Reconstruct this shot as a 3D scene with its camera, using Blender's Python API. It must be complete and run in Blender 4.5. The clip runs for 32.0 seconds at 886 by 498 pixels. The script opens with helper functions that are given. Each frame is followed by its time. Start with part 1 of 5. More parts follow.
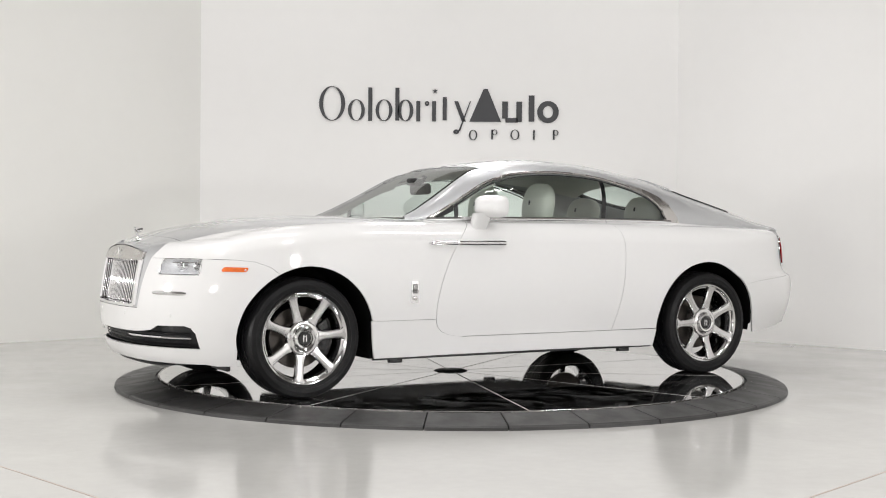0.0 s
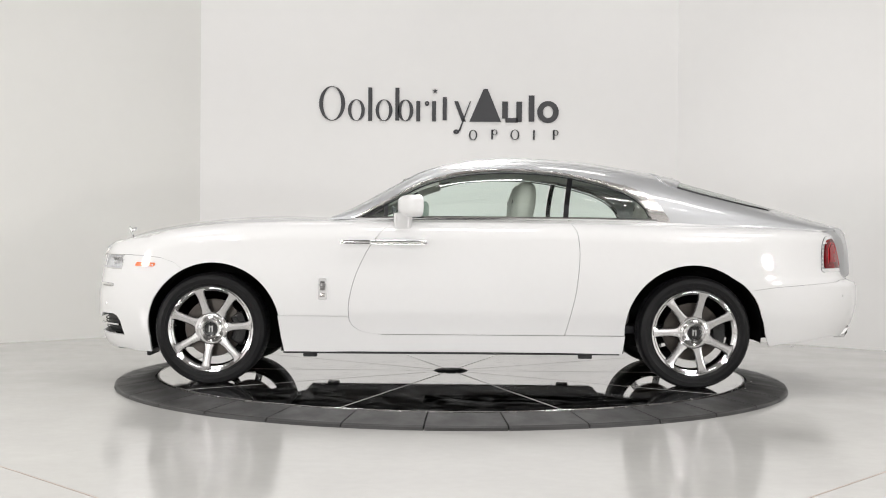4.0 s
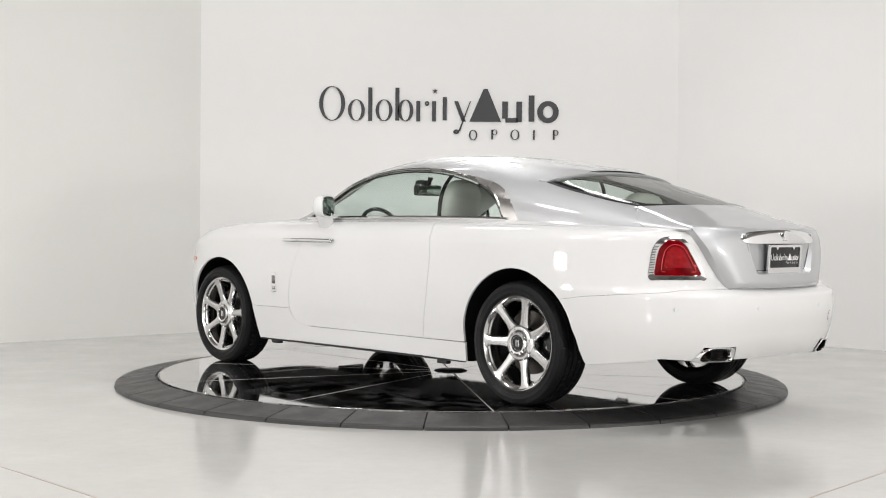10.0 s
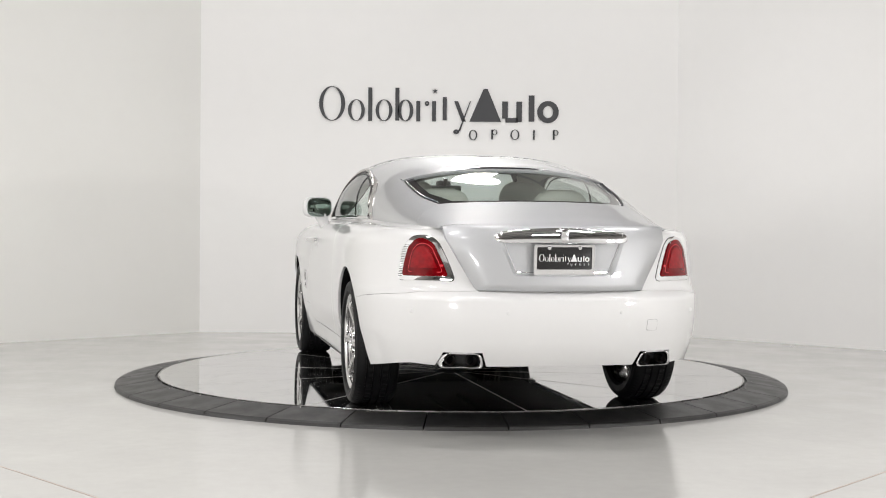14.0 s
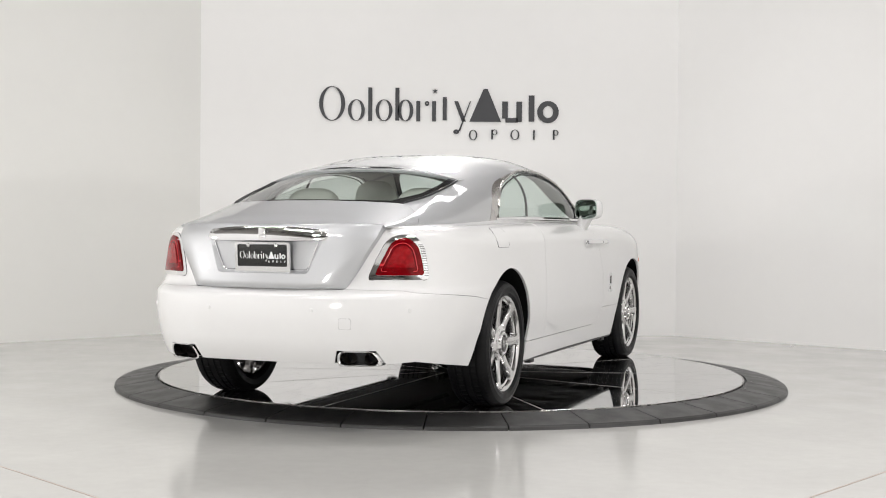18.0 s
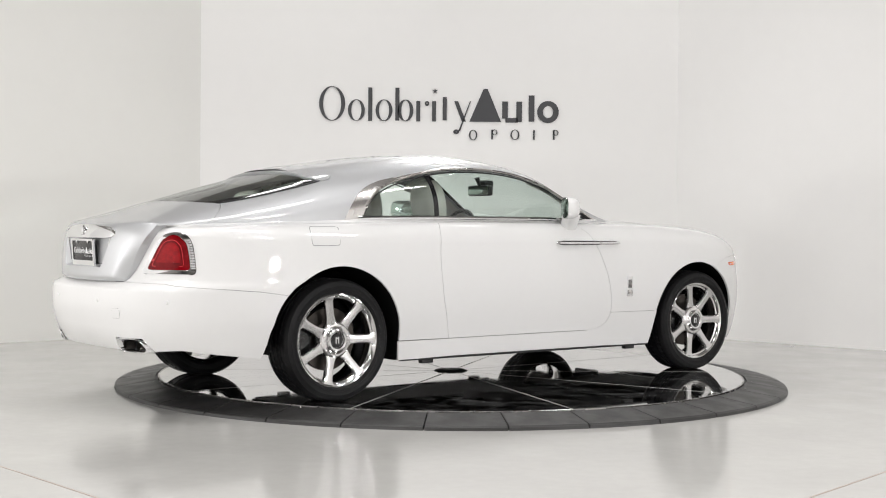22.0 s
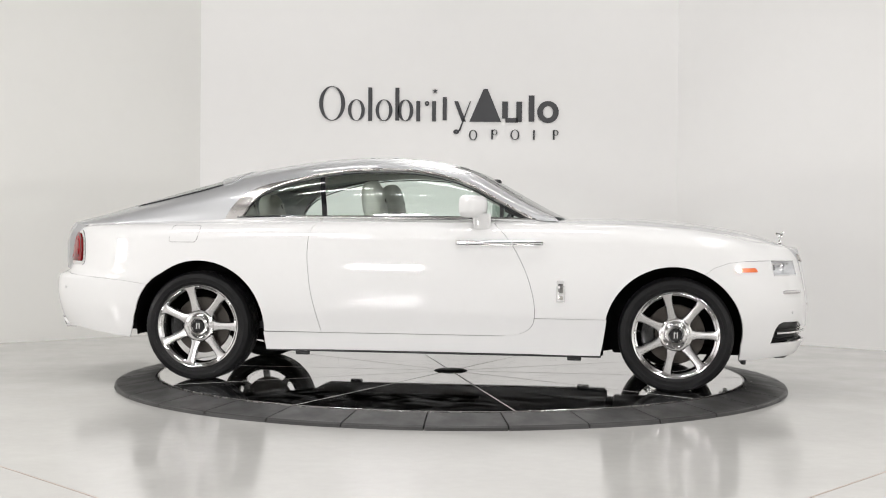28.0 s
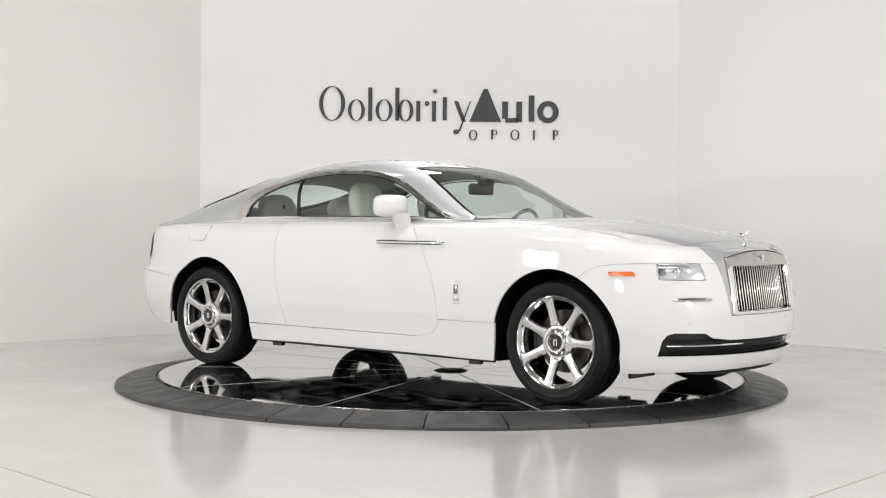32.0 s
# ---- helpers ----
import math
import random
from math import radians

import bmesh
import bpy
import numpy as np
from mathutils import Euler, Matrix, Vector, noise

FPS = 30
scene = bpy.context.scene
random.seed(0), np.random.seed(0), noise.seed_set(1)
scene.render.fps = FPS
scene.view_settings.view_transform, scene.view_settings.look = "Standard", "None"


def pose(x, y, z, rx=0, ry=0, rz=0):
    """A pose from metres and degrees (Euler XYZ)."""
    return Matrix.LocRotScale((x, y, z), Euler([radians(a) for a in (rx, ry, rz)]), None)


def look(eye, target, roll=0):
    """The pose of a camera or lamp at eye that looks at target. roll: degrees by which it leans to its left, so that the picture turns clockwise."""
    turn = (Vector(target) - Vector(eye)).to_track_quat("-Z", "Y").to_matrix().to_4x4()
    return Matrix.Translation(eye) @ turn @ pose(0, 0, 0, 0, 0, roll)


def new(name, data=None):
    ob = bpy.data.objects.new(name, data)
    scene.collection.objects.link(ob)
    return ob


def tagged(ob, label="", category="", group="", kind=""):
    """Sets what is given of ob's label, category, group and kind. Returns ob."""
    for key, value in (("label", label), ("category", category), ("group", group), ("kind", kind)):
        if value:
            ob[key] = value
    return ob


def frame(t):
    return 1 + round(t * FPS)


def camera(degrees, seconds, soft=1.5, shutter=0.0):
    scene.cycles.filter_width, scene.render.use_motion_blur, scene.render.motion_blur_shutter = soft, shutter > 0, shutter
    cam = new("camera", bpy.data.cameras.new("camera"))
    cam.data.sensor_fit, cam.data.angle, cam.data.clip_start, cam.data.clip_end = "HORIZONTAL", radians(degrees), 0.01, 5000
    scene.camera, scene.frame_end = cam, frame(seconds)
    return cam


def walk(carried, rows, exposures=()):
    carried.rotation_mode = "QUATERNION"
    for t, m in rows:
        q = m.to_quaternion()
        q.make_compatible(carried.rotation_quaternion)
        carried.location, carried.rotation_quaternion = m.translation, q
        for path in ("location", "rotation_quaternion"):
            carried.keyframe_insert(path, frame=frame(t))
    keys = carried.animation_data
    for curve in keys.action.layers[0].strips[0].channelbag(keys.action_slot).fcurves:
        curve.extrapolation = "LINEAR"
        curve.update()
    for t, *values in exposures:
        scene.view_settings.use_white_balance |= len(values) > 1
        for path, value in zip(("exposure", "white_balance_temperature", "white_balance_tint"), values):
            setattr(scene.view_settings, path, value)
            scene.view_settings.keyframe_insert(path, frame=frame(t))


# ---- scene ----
# Camera: stands still on its tripod before the turntable.
cam = camera(37.79, 32.0, soft=1.05)
EYE = Vector((0.0, -9.241, 1.094))
CAMERA_AT = look(EYE, EYE + Vector((-0.00673, 0.99983, -0.01738)), 0.464)
DISC_Z = 0.0644


# ---- light ----
world = bpy.data.worlds.new("studio_air")
world.use_nodes = True
world.node_tree.nodes["Background"].inputs["Color"].default_value = (1.0, 0.98, 0.95, 1)
world.node_tree.nodes["Background"].inputs["Strength"].default_value = 0.03
scene.world = world
scene.view_settings.exposure = 0.515


def softbox(name, eye, target, w, h, watts, color=(1, 0.985, 0.978), shape="RECTANGLE"):
    data = bpy.data.lights.new(name, "AREA")
    data.shape, data.size, data.size_y, data.energy, data.color = shape, w, h, watts, color
    ob = new(name, data)
    ob.matrix_world = look(eye, target)
    return ob


LAMPS = [("softbox_lamp", (-3.2, -9.4, 1.26), (0, 0, 1.0), 0.85, 0.4, 60), ("softbox_lamp", (6.0, -7.3, 1.64), (0, 0, 1.1), 0.6, 0.24, 72),
         ("softbox_lamp", (-6.1, -3.4, 1.45), (0, 0, 1.1), 0.62, 0.3, 50)]
LAMPS += [("octagon_lamp", (0.12, 2.95, 3.9), (0.0, -2.0, 0.9), 0.85, 0.42, 45)]
LAMPS += [("ceiling_lamp", (x, 2.6, 5.4), (x, 2.75, 0), 1.2, 0.45, 15) for x in (-1.7, 1.7)]
for row_y, row_watts, row_xs in ((-1.8, 40, (-3.3, 0.0, 3.3)), (-5.2, 80, (-3.3, 3.3)), (-8.8, 100, (-3.3, 3.3))):
    LAMPS += [("ceiling_lamp", (x, row_y, 5.4), (x, row_y + 0.02, 0), 1.6, 0.4, row_watts) for x in row_xs]
for lamp_name, lamp_eye, lamp_aim, lamp_w, lamp_h, lamp_watts in LAMPS:
    softbox(lamp_name, lamp_eye, lamp_aim, lamp_w, lamp_h, lamp_watts, shape="ELLIPSE" if lamp_name == "octagon_lamp" else "RECTANGLE")


# ---- materials ----
def material(name, color, rough=0.5, metal=0.0, coat=0.0, vary=0.0, vary_scale=3.0, bump=0.0, bump_scale=40.0,
             rough_vary=0.0, rough_scale=8.0, spec=0.5, emission=0.0, coat_rough=0.03, object_random=0.0, island=0.0):
    m = bpy.data.materials.new(name)
    m.use_nodes = True
    nt = m.node_tree
    p = nt.nodes["Principled BSDF"]
    p.inputs["Base Color"].default_value = (*color, 1)
    p.inputs["Roughness"].default_value = rough
    p.inputs["Metallic"].default_value = metal
    p.inputs["Coat Weight"].default_value = coat
    p.inputs["Coat Roughness"].default_value = coat_rough
    p.inputs["Specular IOR Level"].default_value = spec
    if emission:
        p.inputs["Emission Color"].default_value = (*color, 1)
        p.inputs["Emission Strength"].default_value = emission
    geo = nt.nodes.new("ShaderNodeTexCoord")

    def noise_node(scale, detail=4.0):
        n = nt.nodes.new("ShaderNodeTexNoise")
        n.inputs["Scale"].default_value, n.inputs["Detail"].default_value = scale, detail
        nt.links.new(geo.outputs["Object"], n.inputs["Vector"])
        return n.outputs["Fac"]

    def ramp(socket, low, high):
        r = nt.nodes.new("ShaderNodeMapRange")
        r.inputs["From Min"].default_value, r.inputs["From Max"].default_value = 0.3, 0.7
        r.inputs["To Min"].default_value, r.inputs["To Max"].default_value = low, high
        nt.links.new(socket, r.inputs["Value"])
        return r.outputs["Result"]

    def times(a, b):
        n = nt.nodes.new("ShaderNodeMath")
        n.operation = "MULTIPLY"
        nt.links.new(a, n.inputs[0])
        nt.links.new(b, n.inputs[1])
        return n.outputs[0]

    shade = None
    if vary:
        shade = times(ramp(noise_node(vary_scale), 1 - vary, 1 + vary * 0.4),
                      ramp(noise_node(vary_scale * 11, 6), 1 - vary * 0.5, 1 + vary * 0.3))
    if object_random:
        info = nt.nodes.new("ShaderNodeObjectInfo")
        r = nt.nodes.new("ShaderNodeMapRange")
        r.inputs["To Min"].default_value, r.inputs["To Max"].default_value = 1 - object_random, 1 + object_random
        nt.links.new(info.outputs["Random"], r.inputs["Value"])
        shade = times(shade, r.outputs["Result"]) if shade else r.outputs["Result"]
    if shade:
        mix = nt.nodes.new("ShaderNodeVectorMath")
        mix.operation = "SCALE"
        mix.inputs[0].default_value = color
        nt.links.new(shade, mix.inputs["Scale"])
        nt.links.new(mix.outputs["Vector"], p.inputs["Base Color"])
    if rough_vary:
        nt.links.new(ramp(noise_node(rough_scale, 6), max(0.0, rough - rough_vary), rough + rough_vary), p.inputs["Roughness"])
    if bump:
        b = nt.nodes.new("ShaderNodeBump")
        b.inputs["Strength"].default_value, b.inputs["Distance"].default_value = bump, 0.002
        nt.links.new(noise_node(bump_scale, 8), b.inputs["Height"])
        nt.links.new(b.outputs["Normal"], p.inputs["Normal"])
    return m


def glass_material(name, tint, rough=0.0):
    """Tinted see-through glass with a Fresnel gloss."""
    m = bpy.data.materials.new(name)
    m.use_nodes = True
    nt = m.node_tree
    nt.nodes.remove(nt.nodes["Principled BSDF"])
    clear, gloss, mix, facing, power, gain = (nt.nodes.new(k) for k in (
        "ShaderNodeBsdfTransparent", "ShaderNodeBsdfGlossy", "ShaderNodeMixShader", "ShaderNodeLayerWeight", "ShaderNodeMath", "ShaderNodeMath"))
    clear.inputs["Color"].default_value = (*tint, 1)
    gloss.inputs["Roughness"].default_value = rough
    facing.inputs["Blend"].default_value = 0.5
    power.operation, power.inputs[1].default_value = "POWER", 4.5
    gain.operation, gain.inputs[1].default_value, gain.inputs[2].default_value = "MULTIPLY_ADD", 0.9, 0.07
    nt.links.new(facing.outputs["Facing"], power.inputs[0])
    nt.links.new(power.outputs[0], gain.inputs[0])
    nt.links.new(gain.outputs[0], mix.inputs[0])
    nt.links.new(clear.outputs[0], mix.inputs[1])
    nt.links.new(gloss.outputs[0], mix.inputs[2])
    nt.links.new(mix.outputs[0], nt.nodes["Material Output"].inputs["Surface"])
    return m


WHITE_PAINT = material("white_pearl_paint", (0.73, 0.726, 0.722), 0.4, coat=1.0, spec=0.15, vary=0.012, vary_scale=2.0)
SILVER_PAINT = material("silver_metallic_paint", (0.52, 0.526, 0.537), 0.52, metal=0.70, coat=1.0, vary=0.03, vary_scale=300.0)
CHROME = material("chrome", (0.86, 0.86, 0.87), 0.05, metal=1.0, rough_vary=0.02)
SATIN = material("satin_steel", (0.58, 0.56, 0.545), 0.26, metal=1.0, rough_vary=0.05)
SPOKE_ALLOY = material("brushed_alloy", (0.62, 0.615, 0.615), 0.22, metal=1.0, rough_vary=0.03, rough_scale=6)
MIRROR_GLASS = material("mirror_glass", (0.34, 0.40, 0.37), 0.02, metal=1.0)
# Darkened steel; on the vanes it carries the shade inside the grille.
VANE_STEEL = material("vane_steel", (0.25, 0.245, 0.245), 0.18, metal=1.0, rough_vary=0.03)
POLISHED = material("polished_alloy", (0.70, 0.695, 0.695), 0.13, metal=1.0, rough_vary=0.04)
RUBBER = material("tyre_rubber", (0.007, 0.007, 0.0075), 0.48, vary=0.2, vary_scale=20, bump=0.25, bump_scale=60, rough_vary=0.10, rough_scale=14, spec=0.2)
LAMP_GREY = material("lamp_housing", (0.80, 0.80, 0.81), 0.22, metal=0.35, vary=0.1, vary_scale=30)
BLACK_PLASTIC = material("black_plastic", (0.012, 0.012, 0.013), 0.42, vary=0.1, vary_scale=15)
BLACK_GLOSS = material("black_gloss", (0.008, 0.008, 0.009), 0.08)
UNDERBODY = material("underbody_black", (0.006, 0.006, 0.006), 0.75, vary=0.2, vary_scale=8, spec=0.1)
BRAKE_IRON = material("brake_iron", (0.08, 0.072, 0.065), 0.42, metal=0.9, vary=0.25, vary_scale=14)
RED_LENS = material("red_lens", (0.17, 0.0006, 0.003), 0.06, coat=0.3, spec=0.15, vary=0.4, vary_scale=16)
RED_CORE = material("red_lens_core", (0.28, 0.0016, 0.005), 0.14, coat=0.4, spec=0.2, vary=0.3, vary_scale=38, bump=0.4, bump_scale=70)
RED_INNER = material("red_lens_bar", (0.62, 0.03, 0.04), 0.2, coat=0.4)
ORANGE_LENS = material("orange_lens", (0.75, 0.13, 0.006), 0.18, coat=1.0, vary=0.15, vary_scale=60)
LEATHER = material("pale_leather", (0.62, 0.61, 0.57), 0.5, vary=0.05, vary_scale=8, bump=0.15, bump_scale=220)
DARK_TRIM = material("dark_dashboard", (0.03, 0.03, 0.035), 0.5, vary=0.1, vary_scale=9)
HEADLINER = material("pale_headliner", (0.60, 0.59, 0.56), 0.8, vary=0.04, vary_scale=9)
SEAM = material("brushed_seam", (0.6, 0.59, 0.57), 0.55, metal=0.6, vary=0.1, vary_scale=9)
GLASS = glass_material("tinted_glass", (0.92, 0.985, 0.95))
DARK_GLASS = glass_material("windscreen_glass", (0.84, 0.91, 0.88))
CLEAR = glass_material("clear_lens", (0.95, 0.96, 0.97))
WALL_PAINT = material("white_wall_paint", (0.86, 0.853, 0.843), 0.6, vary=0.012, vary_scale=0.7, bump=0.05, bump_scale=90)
# Left wall: darker and warmer than the others, which sets off its corner.
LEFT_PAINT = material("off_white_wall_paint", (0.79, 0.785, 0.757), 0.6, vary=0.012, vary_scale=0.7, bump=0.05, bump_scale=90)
UPPER_PAINT = material("dark_upper_wall", (0.24, 0.228, 0.215), 0.8, vary=0.12, vary_scale=1.0)
CEILING_PAINT = material("grey_ceiling", (0.30, 0.293, 0.283), 0.8, vary=0.1, vary_scale=1.0)
FLOOR_COAT = material("white_epoxy_floor", (0.525, 0.518, 0.497), 0.15, vary=0.045, vary_scale=1.3, rough_vary=0.05, rough_scale=2.0, bump=0.03, bump_scale=3.0, spec=0.5)
JOINT = material("floor_joint", (0.40, 0.33, 0.29), 0.7, vary=0.1, vary_scale=9)
RING_RUBBER = material("dark_ring_tile", (0.034, 0.0332, 0.0325), 0.45, vary=0.22, vary_scale=5.0, rough_vary=0.10, rough_scale=6, bump=0.12, bump_scale=90, object_random=0.12)
MIRROR_DISC = material("polished_disc", (0.70, 0.70, 0.70), 0.035, metal=1.0, rough_vary=0.03, rough_scale=5.0, vary=0.04, vary_scale=3)
dust = MIRROR_DISC.node_tree
dust_noise, dust_map, dust_at = (dust.nodes.new(k) for k in ("ShaderNodeTexNoise", "ShaderNodeMapRange", "ShaderNodeTexCoord"))
dust_noise.inputs["Scale"].default_value, dust_noise.inputs["Detail"].default_value, dust_noise.inputs["Distortion"].default_value = 3.4, 12.0, 2.4
dust_map.inputs["From Min"].default_value, dust_map.inputs["From Max"].default_value = 0.46, 0.78
dust_map.inputs["To Min"].default_value, dust_map.inputs["To Max"].default_value = 1.0, 0.86
dust.links.new(dust_at.outputs["Object"], dust_noise.inputs["Vector"])
dust.links.new(dust_noise.outputs["Fac"], dust_map.inputs["Value"])
dust.links.new(dust_map.outputs["Result"], dust.nodes["Principled BSDF"].inputs["Metallic"])
SIGN_GREY = material("sign_charcoal", (0.055, 0.055, 0.060), 0.5, vary=0.05, vary_scale=5)
PLATE_BLACK = material("plate_black", (0.012, 0.012, 0.012), 0.25)
PLATE_WHITE = material("plate_white", (0.8, 0.8, 0.8), 0.4)


# ---- mesh helpers ----
def tidy(bm):
    bmesh.ops.recalc_face_normals(bm, faces=bm.faces)
    return bm


def mesh_of(name, bm, mat, smooth=True, sharp=35):
    me = bpy.data.meshes.new(name)
    bm.normal_update()
    for f in bm.faces:
        f.smooth = smooth
    for e in bm.edges:
        if len(e.link_faces) == 2 and e.calc_face_angle(0) > radians(sharp):
            e.smooth = False
    bm.to_mesh(me)
    bm.free()
    me.materials.append(mat)
    return me


def part(name, bm, mat, parent=None, label="", smooth=True, sharp=35):
    ob = new(name, mesh_of(name, bm, mat, smooth, sharp))
    ob.parent = parent
    return tagged(ob, label)


def shared(name, me, parent, m=None):
    ob = new(name, me)
    ob.parent = parent
    if m:
        ob.matrix_basis = m
    return ob


def holder(name, m=None):
    ob = new(name)
    if m:
        ob.matrix_basis = m
    return ob


def box(cx, cy, cz, sx, sy, sz, bevel=0.0, seg=2, bm=None):
    bm = bm or bmesh.new()
    made = bmesh.ops.create_cube(bm, size=1.0, matrix=Matrix.Translation((cx, cy, cz)) @ Matrix.Diagonal((sx, sy, sz, 1)))
    if bevel:
        edges = list({e for v in made["verts"] for e in v.link_edges})
        bmesh.ops.bevel(bm, geom=edges, offset=bevel, segments=seg, affect="EDGES", profile=0.5)
    return bm


def grid(rows, closed=False, bm=None, flip=False):
    """A skin over rows of points."""
    bm = bm or bmesh.new()
    vs = [[bm.verts.new(p) for p in r] for r in rows]
    n = len(vs[0])
    for a, b in zip(vs, vs[1:]):
        for j in range(n if closed else n - 1):
            q = (a[j], a[(j + 1) % n], b[(j + 1) % n], b[j])
            bm.faces.new(q[::-1] if flip else q)
    return bm


def lathe(profile, n=64, axis="Y", bm=None, close=False):
    """Turn (radius, along) points round an axis."""
    rows = []
    for k in range(n):
        a = 2 * math.pi * k / n
        c, s = math.cos(a), math.sin(a)
        rows.append([{"Y": (r * c, t, r * s), "Z": (r * c, r * s, t), "X": (t, r * c, r * s)}[axis] for r, t in profile])
    rows.append(rows[0])
    bm = grid(rows, bm=bm, closed=close)
    bmesh.ops.remove_doubles(bm, verts=bm.verts, dist=1e-6)
    return tidy(bm)


def tube(points, radius, n=8, bm=None, caps=True, flat=1.0):
    """A rod along points; flat squeezes it upright."""
    bm = bm or bmesh.new()
    pts = [Vector(p) for p in points]
    rows = []
    for i, p in enumerate(pts):
        d = (pts[min(i + 1, len(pts) - 1)] - pts[max(i - 1, 0)]).normalized()
        up = Vector((0, 0, 1)) if abs(d.z) < 0.9 else Vector((1, 0, 0))
        side = d.cross(up).normalized()
        up = side.cross(d).normalized()
        r = radius[i] if isinstance(radius, (list, tuple)) else radius
        rows.append([p + side * (r * math.cos(2 * math.pi * k / n)) + up * (r * flat * math.sin(2 * math.pi * k / n)) for k in range(n)])
    vs = [[bm.verts.new(p) for p in r] for r in rows]
    for a, b in zip(vs, vs[1:]):
        for j in range(n):
            bm.faces.new((a[j], a[(j + 1) % n], b[(j + 1) % n], b[j]))
    if caps:
        bm.faces.new(vs[0][::-1])
        bm.faces.new(vs[-1])
    return tidy(bm)


def prism(outline, depth, m=Matrix.Identity(4), bevel=0.0, bm=None):
    """An outline in the xy plane, pulled out along z by depth."""
    bm = bm or bmesh.new()
    a = [bm.verts.new(m @ Vector((x, y, 0))) for x, y in outline]
    b = [bm.verts.new(m @ Vector((x, y, depth))) for x, y in outline]
    faces = [bm.faces.new(a[::-1]), bm.faces.new(b)]
    n = len(a)
    for i in range(n):
        faces.append(bm.faces.new((a[i], a[(i + 1) % n], b[(i + 1) % n], b[i])))
    bmesh.ops.recalc_face_normals(bm, faces=faces)
    if bevel:
        edges = [e for e in faces[1].edges]
        bmesh.ops.bevel(bm, geom=edges, offset=bevel, segments=2, affect="EDGES", profile=0.5)
    return bm


def curve(*pts):
    """A smooth monotone curve through (x, value) knots."""
    xs, ys = np.array([p[0] for p in pts], float), np.array([p[1] for p in pts], float)
    order = np.argsort(xs)
    xs, ys = xs[order], ys[order]
    h, d = np.diff(xs), np.diff(ys) / np.diff(xs)
    g = np.zeros(len(xs))
    g[0], g[-1] = d[0], d[-1]
    for i in range(1, len(xs) - 1):
        if d[i - 1] * d[i] > 0:
            g[i] = 2 * d[i - 1] * d[i] / (d[i - 1] + d[i])

    def at(x):
        x = min(max(x, xs[0]), xs[-1])
        i = min(int(np.searchsorted(xs, x, side="right")) - 1, len(h) - 1)
        t = (x - xs[i]) / h[i]
        return float((1 + 2 * t) * (1 - t) ** 2 * ys[i] + t * (1 - t) ** 2 * h[i] * g[i]
                     + t * t * (3 - 2 * t) * ys[i + 1] + t * t * (t - 1) * h[i] * g[i + 1])
    return at


def rounded(poly, radius=0.02, seg=4):
    """An outline with its corners rounded."""
    out, n = [], len(poly)
    for i in range(n):
        p, a, b = Vector(poly[i]), Vector(poly[i - 1]), Vector(poly[(i + 1) % n])
        r = min(radius, (a - p).length * 0.45, (b - p).length * 0.45)
        p0, p1 = p + (a - p).normalized() * r, p + (b - p).normalized() * r
        for k in range(seg + 1):
            t = k / seg
            q = p0 * (1 - t) ** 2 + p * 2 * t * (1 - t) + p1 * t * t
            out.append((q.x, q.y))
    return out


